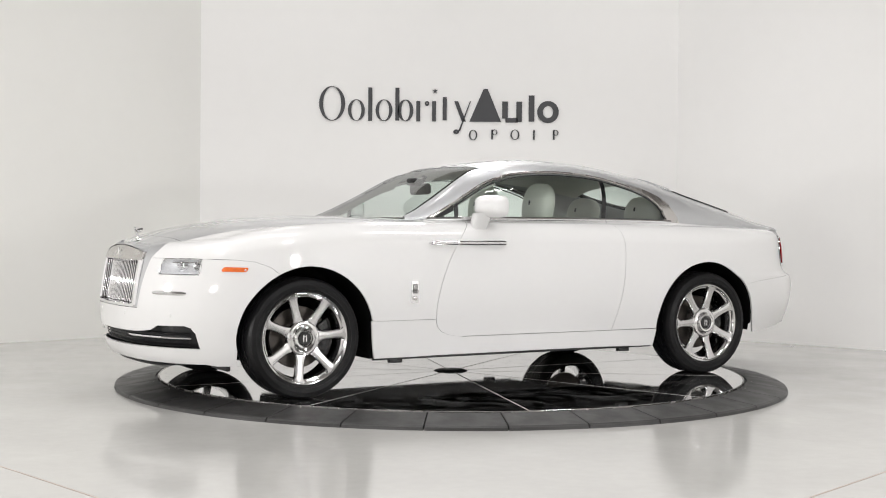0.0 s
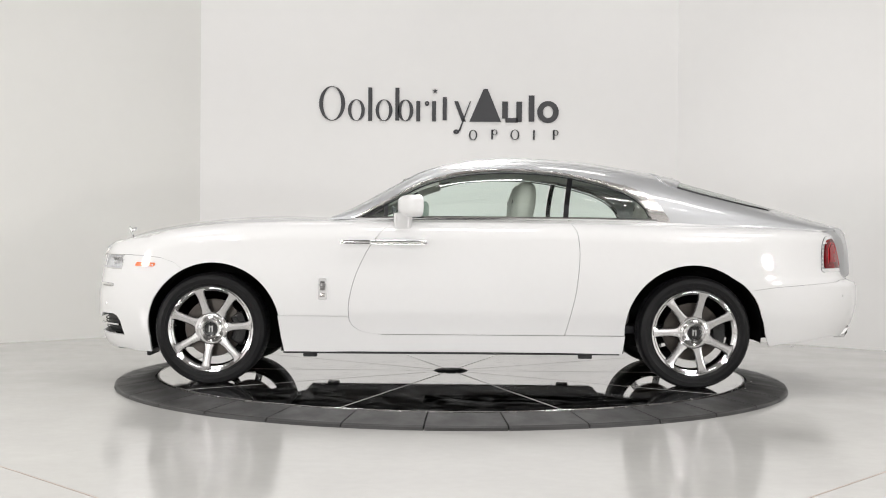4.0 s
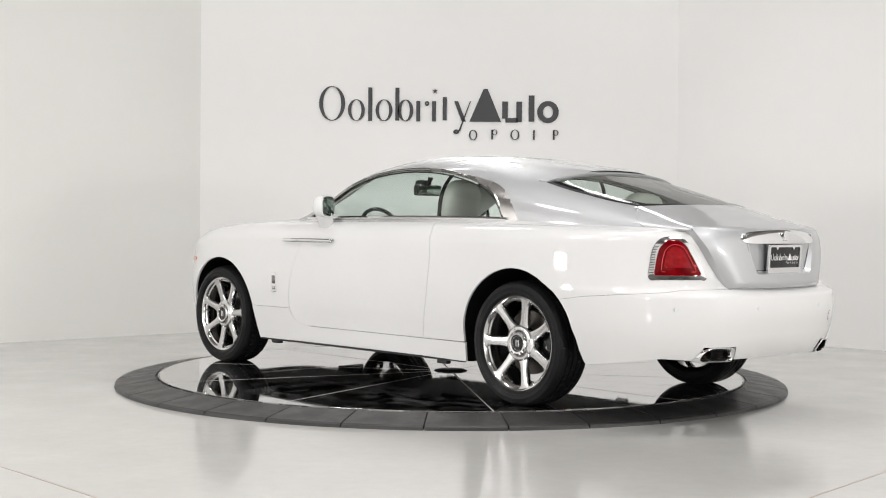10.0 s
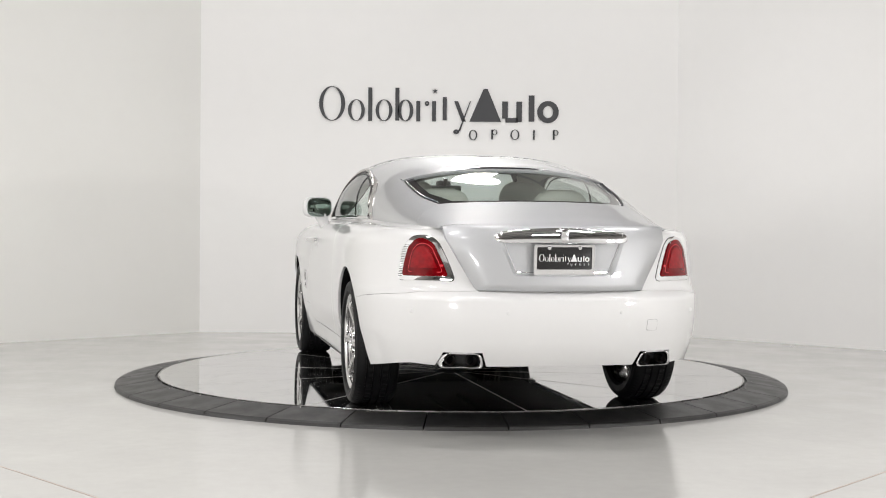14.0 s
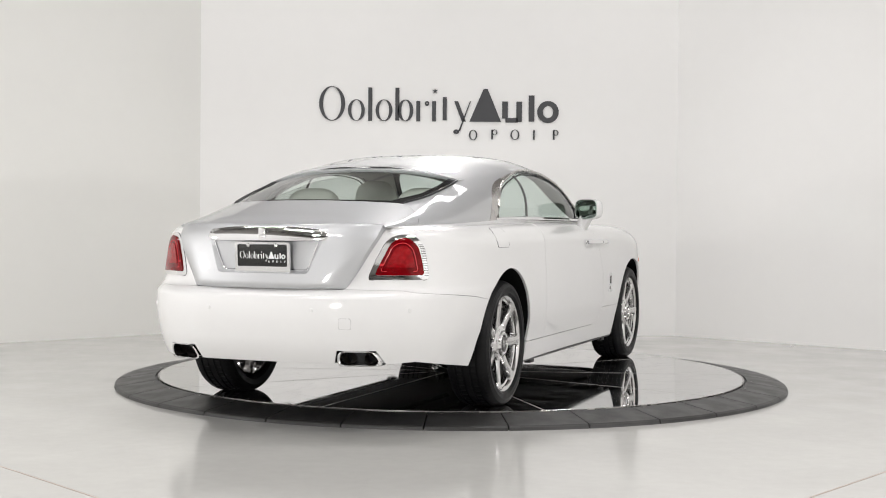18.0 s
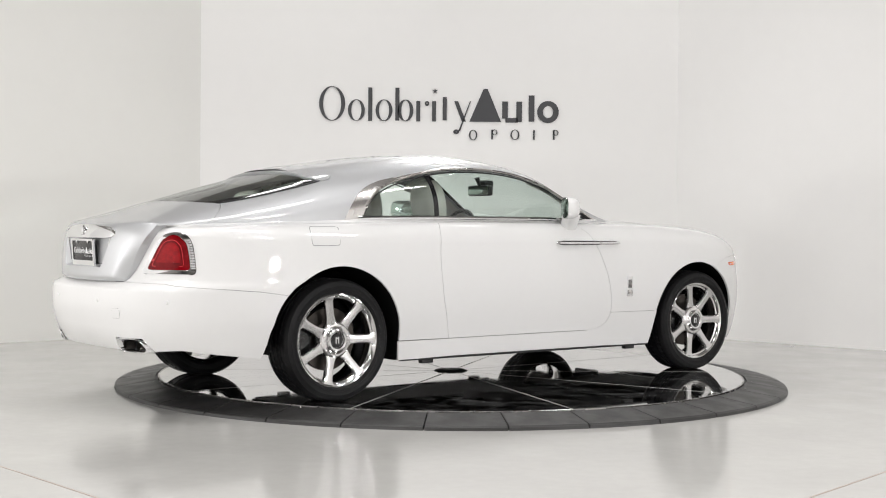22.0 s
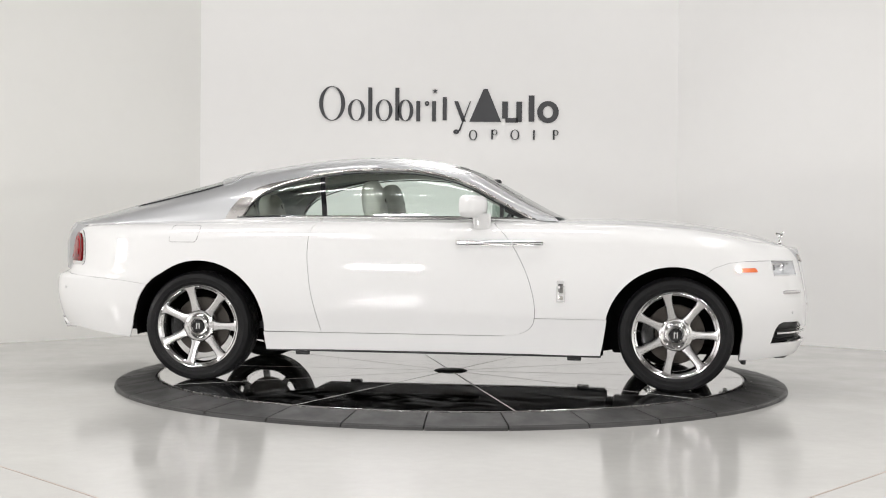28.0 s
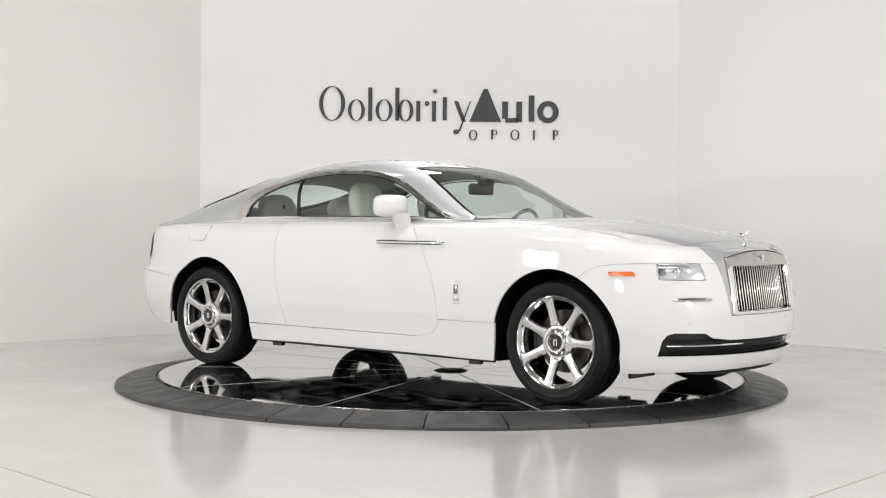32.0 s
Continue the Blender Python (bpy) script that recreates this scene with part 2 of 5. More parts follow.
def panel(name, outline, skin, mat, parent, label="", cell=(0.06, 0.05), flange=0.014, mirror=False, lift=0.0, joined=True):
    """A sheet bounded by an outline in a skin's own two coordinates, with its edges turned in. Mirrored panels are two objects."""
    bm = bmesh.new()
    clean = [p for i, p in enumerate(outline) if (Vector(p) - Vector(outline[i - 1])).length > 1e-5]
    bm.faces.new([bm.verts.new((u, v, 0)) for u, v in clean])
    us, vs = [p[0] for p in clean], [p[1] for p in clean]
    for axis, lo, hi, step in ((0, min(us), max(us), cell[0]), (1, min(vs), max(vs), cell[1])):
        n = max(1, math.ceil((hi - lo) / step))
        for k in range(1, n):
            co, no = [0, 0, 0], [0, 0, 0]
            co[axis], no[axis] = lo + (hi - lo) * k / n + 1e-4, 1
            bmesh.ops.bisect_plane(bm, geom=bm.verts[:] + bm.edges[:] + bm.faces[:], plane_co=co, plane_no=no, dist=1e-6)
    bmesh.ops.remove_doubles(bm, verts=bm.verts, dist=1e-6)
    normals = []
    e = 2e-3
    for v in bm.verts:
        u, w = v.co.x, v.co.y
        p = Vector(skin(u, w))
        du, dw = Vector(skin(u + e, w)) - Vector(skin(u - e, w)), Vector(skin(u, w + e)) - Vector(skin(u, w - e))
        nrm = du.cross(dw)
        nrm = nrm.normalized() if nrm.length > 1e-12 else Vector((0, 0, 1))
        normals.append((p, nrm))
    out_sign = 1.0
    middle = sum((p for p, _ in normals), Vector()) / len(normals)
    vote = sum(nrm.dot(p - Vector((middle.x * 0.6, 0, 0.55))) for p, nrm in normals)
    out_sign = 1.0 if vote > 0 else -1.0
    for v, (p, nrm) in zip(bm.verts, normals):
        v.co = p + nrm * (out_sign * lift)
    bm.verts.index_update()
    flat = [nrm * out_sign for _, nrm in normals]
    bm.normal_update()
    face_vote = sum(f.normal.dot(flat[f.verts[0].index]) * f.calc_area() for f in bm.faces)
    if face_vote < 0:
        bmesh.ops.reverse_faces(bm, faces=bm.faces)
    made = list(bm.faces)
    rim = [ed for ed in bm.edges if len(ed.link_faces) == 1]
    if flange:
        inner, outer = {}, {}
        for ed in rim:
            for v in ed.verts:
                if v not in inner:
                    outer[v] = v.co.copy()
                    inner[v] = v.co - flat[v.index] * flange
        twin = {v: (bm.verts.new(outer[v]), bm.verts.new(inner[v])) for v in inner}
        for ed in rim:
            loop = ed.link_loops[0]
            a, b = loop.vert, loop.link_loop_next.vert
            bm.faces.new((twin[b][0], twin[a][0], twin[a][1], twin[b][1]))
    me = bpy.data.meshes.new(name)
    for f in bm.faces:
        f.smooth = True
    bm.to_mesh(me)
    bm.free()
    me.materials.append(mat)
    all_n = [tuple(x) for x in flat] + [(0.0, 0.0, 0.0)] * (len(me.vertices) - len(flat))
    me.normals_split_custom_set_from_vertices(all_n)
    if mirror == "join":
        n = len(me.vertices)
        both = [tuple(v.co) for v in me.vertices] + [(v.co.x, -v.co.y, v.co.z) for v in me.vertices]
        faces = [list(f.vertices) for f in me.polygons] + [[n + i for i in f.vertices][::-1] for f in me.polygons]
        all_n = all_n + [(x, -y, z) for x, y, z in all_n]
        me = bpy.data.meshes.new(name)
        me.from_pydata(both, [], faces)
        me.materials.append(mat)
        for f in me.polygons:
            f.use_smooth = True
        me.normals_split_custom_set_from_vertices(all_n)
        mirror = False
    obs = [tagged(new(name, me), label)]
    if mirror:
        co = [Vector((v.co.x, -v.co.y, v.co.z)) for v in me.vertices]
        twin_me = bpy.data.meshes.new(name)
        twin_me.from_pydata(co, [], [list(p.vertices)[::-1] for p in me.polygons])
        twin_me.materials.append(mat)
        for f in twin_me.polygons:
            f.use_smooth = True
        twin_me.normals_split_custom_set_from_vertices([(x, -y, z) for x, y, z in all_n])
        obs.append(tagged(new(name, twin_me), label))
    for ob in obs:
        ob.parent = parent
    return obs


def mirrored(bm):
    """A copy of a bmesh on the other side of the car."""
    other = bm.copy()
    for v in other.verts:
        v.co.y = -v.co.y
    bmesh.ops.reverse_faces(other, faces=other.faces)
    return other


def pair(name, bm, mat, parent, label="", **kw):
    other = mirrored(bm)
    return [part(name, bm, mat, parent, label, **kw), part(name, other, mat, parent, label, **kw)]


# ---- the studio ----
LEFT_CORNER, RIGHT_CORNER, BACK_Y = -2.565, 2.279, 3.922
LEFT_END, RIGHT_END, FRONT_Y, ROOM_H = (-6.6, 0.17), (6.6, 0.285), -13.0, 6.2


WALL_TOP = 3.7


def wall_piece(name, p, q, label, paint=WALL_PAINT, z0=0.0, z1=WALL_TOP):
    """An upright wall 0.2 m thick, its face on the line p to q and its body on the left of that line."""
    a, b = Vector((*p, z0)), Vector((*q, z0))
    n = Vector((0, 0, 1)).cross(b - a).normalized() * 0.2
    bm = bmesh.new()
    low = [bm.verts.new(v) for v in (a, b, b + n, a + n)]
    high = [bm.verts.new(v.co + Vector((0, 0, z1 - z0))) for v in low]
    bm.faces.new(low[::-1])
    bm.faces.new(high)
    for i in range(4):
        bm.faces.new((low[i], low[(i + 1) % 4], high[(i + 1) % 4], high[i]))
    return tagged(part(name, tidy(bm), paint, smooth=False), label, "wall", kind="structure")


WALL_LABEL = "smooth white painted studio wall"
WALLS = (("north", (LEFT_CORNER, BACK_Y), (RIGHT_CORNER, BACK_Y), "smooth white painted studio wall behind the turntable", WALL_PAINT),
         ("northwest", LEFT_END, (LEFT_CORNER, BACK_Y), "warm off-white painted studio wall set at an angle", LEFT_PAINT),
         ("northeast", (RIGHT_CORNER, BACK_Y), RIGHT_END, "off-white painted studio wall set at an angle", WALL_PAINT),
         ("west", (-6.6, FRONT_Y), LEFT_END, WALL_LABEL, WALL_PAINT),
         ("east", RIGHT_END, (6.6, FRONT_Y), WALL_LABEL, WALL_PAINT),
         ("south", (6.6, FRONT_Y), (-6.6, FRONT_Y), WALL_LABEL, WALL_PAINT))
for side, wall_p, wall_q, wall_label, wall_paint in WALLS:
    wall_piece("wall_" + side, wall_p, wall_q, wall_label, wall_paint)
    wall_piece("upper_wall_" + side, wall_p, wall_q, "grey unpainted upper wall above the white studio wall", UPPER_PAINT, WALL_TOP + 0.002, ROOM_H)
floor_ob = tagged(part("floor", box(0, -4.5, -0.1, 13.6, 17.4, 0.2), FLOOR_COAT, smooth=False),
                  "glossy off-white epoxy studio floor", "floor", kind="structure")
tagged(part("ceiling", box(0, -4.5, ROOM_H + 0.1, 13.6, 17.4, 0.2), CEILING_PAINT, smooth=False),
       "dark grey open studio ceiling", "ceiling", kind="structure")


def floor_joint(p, q):
    a, b = Vector(p), Vector(q)
    mid, d = (a + b) / 2, b - a
    bm = box(0, 0, 0.0008, d.length, 0.007, 0.0016)
    ob = part("floor_joint", bm, JOINT, floor_ob, smooth=False)
    ob.matrix_basis = Matrix.Translation((mid.x, mid.y, 0)) @ Matrix.Rotation(math.atan2(d.y, d.x), 4, "Z")
    return ob


floor_joint((-5.2, -0.09), (-0.4, -5.17))
floor_joint((5.0, 0.11), (0.3, -5.32))

# Steel trusses under the ceiling.
for k in range(8):
    beam = holder("ceiling_truss", pose(0, -12.0 + 2.1 * k, 5.75))
    tagged(beam, "dark steel lattice truss under the ceiling", "truss", "roof trusses")
    part("top_chord", box(0, 0, 0.24, 13.1, 0.10, 0.07), BLACK_PLASTIC, beam, smooth=False)
    part("bottom_chord", box(0, 0, -0.24, 13.1, 0.10, 0.07), BLACK_PLASTIC, beam, smooth=False)
    web = bmesh.new()
    for n in range(18):
        x0 = -6.3 + 0.7 * n
        tube([(x0, 0, -0.24), (x0 + 0.35, 0, 0.24)], 0.03, 4, bm=web)
        tube([(x0 + 0.35, 0, 0.24), (x0 + 0.7, 0, -0.24)], 0.03, 4, bm=web)
    part("web", web, BLACK_PLASTIC, beam, smooth=False)


# ---- the wall sign: plain charcoal shapes ----
def ring_shape(cx, cy, rx, ry, thick_x, thick_y, n=40):
    """A closed flat ring, thick at its sides."""
    outer = [(cx + rx * math.cos(2 * math.pi * k / n), cy + ry * math.sin(2 * math.pi * k / n)) for k in range(n)]
    inner = [(cx + (rx - thick_x) * math.cos(2 * math.pi * k / n), cy + (ry - thick_y) * math.sin(2 * math.pi * k / n)) for k in range(n)]
    return outer, inner


def solid_ring(outer, inner, depth):
    bm = bmesh.new()
    n = len(outer)
    layers = [[bm.verts.new((x, y, z)) for x, y in o] for o, z in ((outer, 0), (outer, depth), (inner, depth), (inner, 0))]
    for i in range(4):
        a, b = layers[i], layers[(i + 1) % 4]
        for j in range(n):
            bm.faces.new((a[j], a[(j + 1) % n], b[(j + 1) % n], b[j]))
    return tidy(bm)


def bar_shape(x0, y0, x1, y1):
    return [(x0, y0), (x1, y0), (x1, y1), (x0, y1)]


def star_shape(cx, cy, r):
    return [(cx + (r if k % 2 == 0 else r * 0.42) * math.sin(math.pi * k / 5), cy + (r if k % 2 == 0 else r * 0.42) * math.cos(math.pi * k / 5)) for k in range(10)]


def emblem(parent, mat, depth, fine=True, m=Matrix.Identity(4)):
    """The sign's plain shapes in a field 424 wide and 92 high, base line at 31, one unit a step."""
    def ring(cx, cy, rx, ry, tx, ty):
        o, i = ring_shape(cx, cy, rx, ry, tx, ty, 40 if fine else 20)
        part("ring_shape", solid_ring(o, i, depth), mat, parent, smooth=False).matrix_basis = m

    def bar(*a):
        part("bar_shape", prism(bar_shape(*a), depth), mat, parent, smooth=False).matrix_basis = m

    def poly(pts, name="slant_shape"):
        part(name, prism(pts, depth), mat, parent, smooth=False).matrix_basis = m

    ring(23, 61.5, 23, 30.5, 7, 1.2)
    ring(66, 50, 15, 19, 6, 1.0)
    bar(87, 31, 94, 90)
    ring(115, 50, 15, 19, 6, 1.0)
    bar(135, 32, 142, 90)
    ring(153, 50, 14, 19, 6.5, 1.0)
    bar(172, 31, 179, 67)
    ring(191, 62.5, 4, 4.5, 2.9, 3.2)
    bar(200, 31, 207, 67)
    poly(star_shape(205, 84.5, 5), "star_shape")
    bar(219, 33, 226, 74)
    poly([(239, 67), (246, 67), (260, 31), (253, 31)])
    poly([(267, 67), (268.5, 67), (250, 14), (247, 15)])
    ring(243, 13, 5, 4, 4.4, 3.4)
    poly([(266, 31), (291, 89), (298, 89), (322, 31)], "wedge_shape")
    bar(324, 37, 334, 67)
    bar(349, 31, 359, 67)
    bar(330, 30, 352, 38)
    bar(371, 32, 381, 78)
    ring(405, 49, 19, 19.5, 10, 9)
    ring(273, 7.5, 7.5, 9, 2.8, 0.8)
    bar(305, 0, 308, 17)
    ring(347, 8.5, 8, 9, 2.8, 0.8)
    bar(379, 0, 382, 17)
    bar(414, 0, 417, 17)
    ring(419, 12.5, 5, 5, 2, 0.8)
    ring(311, 12.5, 5, 5, 2, 0.8)


sign = holder("wall_sign", Matrix.Translation((-1.358, BACK_Y - 0.001, 1.982)) @ Matrix.Rotation(math.pi / 2, 4, "X") @ Matrix.Scale(0.005735, 4))
tagged(sign, "charcoal sign of flat shapes fixed to the white wall", "sign")
emblem(sign, SIGN_GREY, 2.2)


# ---- the turntable ----
ring_thing = holder("turntable_ring")
tagged(ring_thing, "dark grey rubber ramp ring round the turntable", "ring")
TILES = 32


def ring_tile():
    """One tile of the ramp, its joints left open at both ends."""
    half = math.pi / TILES - 0.0018
    rows = []
    for k in range(7):
        a = -half + 2 * half * k / 6
        prof = ((2.332, 0.0), (2.330, 0.018), (2.318, 0.026), (2.20, 0.043), (2.075, 0.0605), (2.062, 0.0600), (2.060, 0.0))
        rows.append([(r * math.cos(a), r * math.sin(a), z) for r, z in prof])
    bm = grid(rows)
    bm.verts.ensure_lookup_table()
    bm.faces.new([bm.verts[i] for i in range(7)])
    bm.faces.new([bm.verts[len(bm.verts) - 7 + i] for i in range(7)][::-1])
    return mesh_of("ring_tile", tidy(bm), RING_RUBBER, sharp=20)


TILE_MESH = ring_tile()
for k in range(TILES):
    shared("ring_tile", TILE_MESH, ring_thing, pose(0, 0, 0, 0, 0, -93.5 + 11.25 * (k + 0.5)))
part("groove", lathe([(2.062, 0.002), (2.062, 0.045), (2.048, 0.045), (2.048, 0.002)], 128, "Z"), BLACK_PLASTIC, ring_thing)
bolt_bm = lathe([(0.0, 0.003), (0.0045, 0.003), (0.0055, 0.0)], 10, "Z")
BOLT = mesh_of("bolt", bolt_bm, SATIN)
for k in range(TILES):
    a = radians(-93.5 + 11.25 * k + 2.0)
    shared("bolt", BOLT, ring_thing, pose(2.09 * math.cos(a), 2.09 * math.sin(a), 0.0585))

turntable = holder("turntable_disc")
tagged(turntable, "polished mirror turntable disc in wedge panels", "turntable")
SECTORS = 10


def sector():
    half = math.pi / SECTORS
    outline = []
    for k in range(25):
        a = -half + 2 * half * k / 24
        g = 0.0035 / 2.035
        a = max(-half + g, min(half - g, a))
        outline.append((2.036 * math.cos(a), 2.036 * math.sin(a)))
    outline.append((0.02, 0.0))
    return mesh_of("disc_panel", prism(outline, 0.03, Matrix.Translation((0, 0, DISC_Z - 0.03)), bevel=0.0012), MIRROR_DISC, sharp=20)


SECTOR_MESH = sector()
for k in range(SECTORS):
    shared("disc_panel", SECTOR_MESH, turntable, pose(0, 0, 0, 0, 0, 18 + 36 * k))
for k in range(SECTORS):
    part("seam_strip", box(1.08, 0, DISC_Z - 0.004, 1.90, 0.007, 0.009), SEAM, turntable, smooth=False).matrix_basis = pose(0, 0, 0, 0, 0, 36 * k)
part("base_plate", lathe([(0.0, DISC_Z - 0.034), (2.03, DISC_Z - 0.034), (2.03, 0.004), (0.0, 0.004)], 96, "Z"), SATIN, turntable)
part("rim_band", lathe([(2.038, DISC_Z - 0.03), (2.038, DISC_Z), (2.046, DISC_Z), (2.046, DISC_Z - 0.03)], 128, "Z"), SATIN, turntable)
part("hub_cap", lathe([(0.0, DISC_Z + 0.012), (0.10, DISC_Z + 0.010), (0.12, DISC_Z + 0.002), (0.12, DISC_Z - 0.01)], 32, "Z"), BLACK_PLASTIC, turntable)


# ---- the car: its skin ----
X0F, X0R = 1.55, -1.60


def wrap_table(power, length, width):
    """Arc length round one rounded end of the car in plan, and the unit place at it."""
    t = np.linspace(0, math.pi / 2, 3000)
    xi, eta = np.sin(t) ** (2 / power), np.cos(t) ** (2 / power)
    arc = np.concatenate([[0], np.cumsum(np.hypot(np.diff(xi) * length, np.diff(eta) * width))])
    return arc, xi, eta


FARC, FXI, FETA = wrap_table(2.6, 0.90, 0.955)
RARC, RXI, RETA = wrap_table(3.4, 1.12, 0.955)
RETA = RETA * (1 - 0.06 * RXI ** 1.5)  # the tail draws in a little
SFC, SRC = X0F + float(FARC[-1]), X0R - float(RARC[-1])


def sx(x):
    """Way along the flank at which the front wrap has come to x."""
    return x if x <= X0F else X0F + float(np.interp((x - X0F) / 0.90, FXI, FARC))


def sy(y):
    return X0F + float(np.interp(-y / 0.955, -FETA, FARC))


def at_x(x, z):
    """Way along the flank to the place x at the height z, on either wrap."""
    if x > X0F:
        return X0F + float(np.interp((x - X0F) / (nose(z) - X0F), FXI, FARC))
    if x < X0R:
        return X0R - float(np.interp((X0R - x) / (X0R - tail(z)), RXI, RARC))
    return x


def rx_(x):
    return x if x >= X0R else X0R - float(np.interp((X0R - x) / 1.12, RXI, RARC))


def ry_(y):
    return X0R - float(np.interp(-y / 0.955, -RETA, RARC))


nose = curve((0.17, 2.345), (0.25, 2.408), (0.33, 2.437), (0.42, 2.449), (0.53, 2.452), (0.64, 2.437), (0.78, 2.407), (0.90, 2.382), (1.05, 2.362))
tail = curve((0.25, -2.61), (0.33, -2.695), (0.45, -2.752), (0.58, -2.772), (0.67, -2.765), (0.715, -2.675), (0.78, -2.645), (0.95, -2.62), (1.1, -2.60))
half_width = curve((0.17, 0.892), (0.25, 0.910), (0.33, 0.9255), (0.37, 0.933), (0.50, 0.957), (0.66, 0.966), (0.74, 0.9648), (0.82, 0.961), (0.90, 0.9558), (0.95, 0.952), (1.1, 0.941))
bulge = curve((-2.2, 1.0), (-1.55, 1.0), (-0.9, 0.988), (0.0, 0.983), (0.7, 0.987), (1.5, 0.998), (2.0, 0.995))
shoulder = curve((SRC, 1.012), (ry_(0.5), 1.012), (rx_(-2.475), 1.018), (rx_(-2.19), 1.028), (rx_(-1.78), 1.040), (-1.4, 1.05), (-0.7, 1.06), (0.0, 1.061),
                 (0.83, 1.058), (1.155, 1.053), (1.55, 1.033), (sx(1.9), 0.995), (sx(2.12), 0.95), (sy(0.55), 0.925), (SFC, 0.915))
shoulder_r = curve((SRC, 0.06), (rx_(-2.45), 0.065), (rx_(-2.0), 0.11), (-1.5, 0.13), (1.5, 0.13), (sx(2.1), 0.12), (SFC, 0.10))


def skin(s, z):
    """The car's flank, nose and tail as one wrapped sheet: s runs along the flank and round the ends, z is the height."""
    sign = 1.0
    if s > SFC:
        s, sign = 2 * SFC - s, -1.0
    if s < SRC:
        s, sign = 2 * SRC - s, -1.0
    top = shoulder(s)
    r = shoulder_r(s)
    h = min(max(top - z, 0.0), r)
    inset = r * (1 - math.sqrt(max(0.0, 1 - ((r - h) / r) ** 2)))
    z = min(z, top)
    w = half_width(z) - inset
    if 0.0 < s < 0.55:
        w -= 0.014 * math.exp(-((s - 0.285) / 0.105) ** 4 - ((z - 0.912) / 0.021) ** 2)
    if s > X0F:
        xi, eta = float(np.interp(s - X0F, FARC, FXI)), float(np.interp(s - X0F, FARC, FETA))
        return (X0F + (nose(z) - 0.6 * inset - X0F) * xi, sign * w * bulge(X0F) * eta, z)
    if s < X0R:
        xi, eta = float(np.interp(X0R - s, RARC, RXI)), float(np.interp(X0R - s, RARC, RETA))
        return (X0R + (tail(z) + 0.6 * inset - X0R) * xi, sign * w * bulge(X0R) * eta, z)
    return (s, sign * w * bulge(s), z)


roof_mid = curve((-2.80, 0.985), (-2.72, 1.018), (-2.62, 1.050), (-2.54, 1.078), (-2.43, 1.112), (-2.28, 1.1593), (-2.115, 1.209), (-1.95, 1.2565), (-1.785, 1.302), (-1.62, 1.345), (-1.50, 1.380), (-1.35, 1.413),
                 (-1.15, 1.448), (-0.95, 1.478), (-0.75, 1.497), (-0.40, 1.510), (-0.18, 1.497), (0.03, 1.466), (0.13, 1.444), (0.22, 1.416), (0.31, 1.372), (0.42, 1.310), (0.541, 1.241), (0.796, 1.108), (0.90, 1.078))
belt_z = curve((-2.80, 1.0), (-2.6, 1.018), (-2.35, 1.030), (-2.19, 1.037), (-1.78, 1.050), (-1.41, 1.066), (-1.27, 1.074), (-0.7, 1.082), (0.0, 1.082), (0.62, 1.074), (0.90, 1.066))
belt_y = curve((-2.80, 0.57), (-2.6, 0.60), (-2.35, 0.655), (-2.19, 0.69), (-1.78, 0.755), (-1.41, 0.785), (-0.7, 0.803), (0.0, 0.808), (0.4, 0.80), (0.62, 0.785), (0.90, 0.74))
gp = curve((-2.8, 2.35), (-2.45, 2.3), (-2.2, 2.25), (-1.75, 2.35), (-1.4, 2.55), (-1.1, 2.75), (-0.6, 3.2), (0.2, 3.3), (0.5, 3.1), (0.9, 2.75))


gq = curve((-2.8, 1.75), (-2.35, 1.75), (-2.1, 1.9), (-1.75, 2.3), (-1.4, 2.55), (-1.1, 2.75), (-0.6, 3.2), (0.2, 3.3), (0.5, 3.1), (0.9, 2.75))


def cabin(x, a):
    """The greenhouse sheet: a turns from the near belt (0) over the roof to the far belt (pi)."""
    c, s = math.cos(a), math.sin(a)
    zb, zc = belt_z(x), roof_mid(x)
    return (x, belt_y(x) * math.copysign(abs(c) ** (2 / gp(x)), c), zb + max(zc - zb, 0.004) * max(0.0, s) ** (2 / gq(x)))


def az(x, z):
    """The turn at which the greenhouse has the height z."""
    zb, zc = belt_z(x), roof_mid(x)
    return math.asin(min(1.0, max(0.0, (z - zb) / max(zc - zb, 0.004)) ** (gq(x) / 2)))


def ay(x, y):
    return math.acos(min(1.0, (abs(y) / belt_y(x)) ** (gp(x) / 2)))


def flip_turn(pts):
    return [(x, math.pi - a) for x, a in reversed(pts)]


def arch(cx, r0, a0, a1, n=22, cz=0.355):
    """Wheel-arch edge from angle a0 to a1, in degrees."""
    return [(cx + r0 * 1.003 * math.cos(radians(a0 + (a1 - a0) * k / n)), cz + r0 * math.sin(radians(a0 + (a1 - a0) * k / n))) for k in range(n + 1)]


def along_top(s0, s1, n=30, down=0.0004):
    return [(s0 + (s1 - s0) * k / n, shoulder(s0 + (s1 - s0) * k / n) - down) for k in range(n + 1)]


car = holder("car")
tagged(car, "white and silver two-tone luxury coupe parked on the turntable", "car")
G = 0.0015
door_front = curve((0.33, 0.45), (0.338, 0.517), (0.35, 0.58), (0.385, 0.64), (0.43, 0.665), (0.50, 0.670), (0.645, 0.645), (0.83, 0.572), (0.972, 0.48), (1.065, 0.385))
door_rear = curve((0.33, -0.722), (0.45, -0.755), (0.641, -0.797), (0.854, -0.815), (0.996, -0.80), (1.065, -0.755))
AR = 0.433


CUT_Z = (0.3345, 0.337, 0.341, 0.346, 0.353, 0.362, 0.374, 0.39, 0.41, 0.43, 0.46, 0.5, 0.56, 0.62, 0.68, 0.74, 0.8, 0.86, 0.91, 0.95, 0.98, 1.01, 1.03, 1.045)


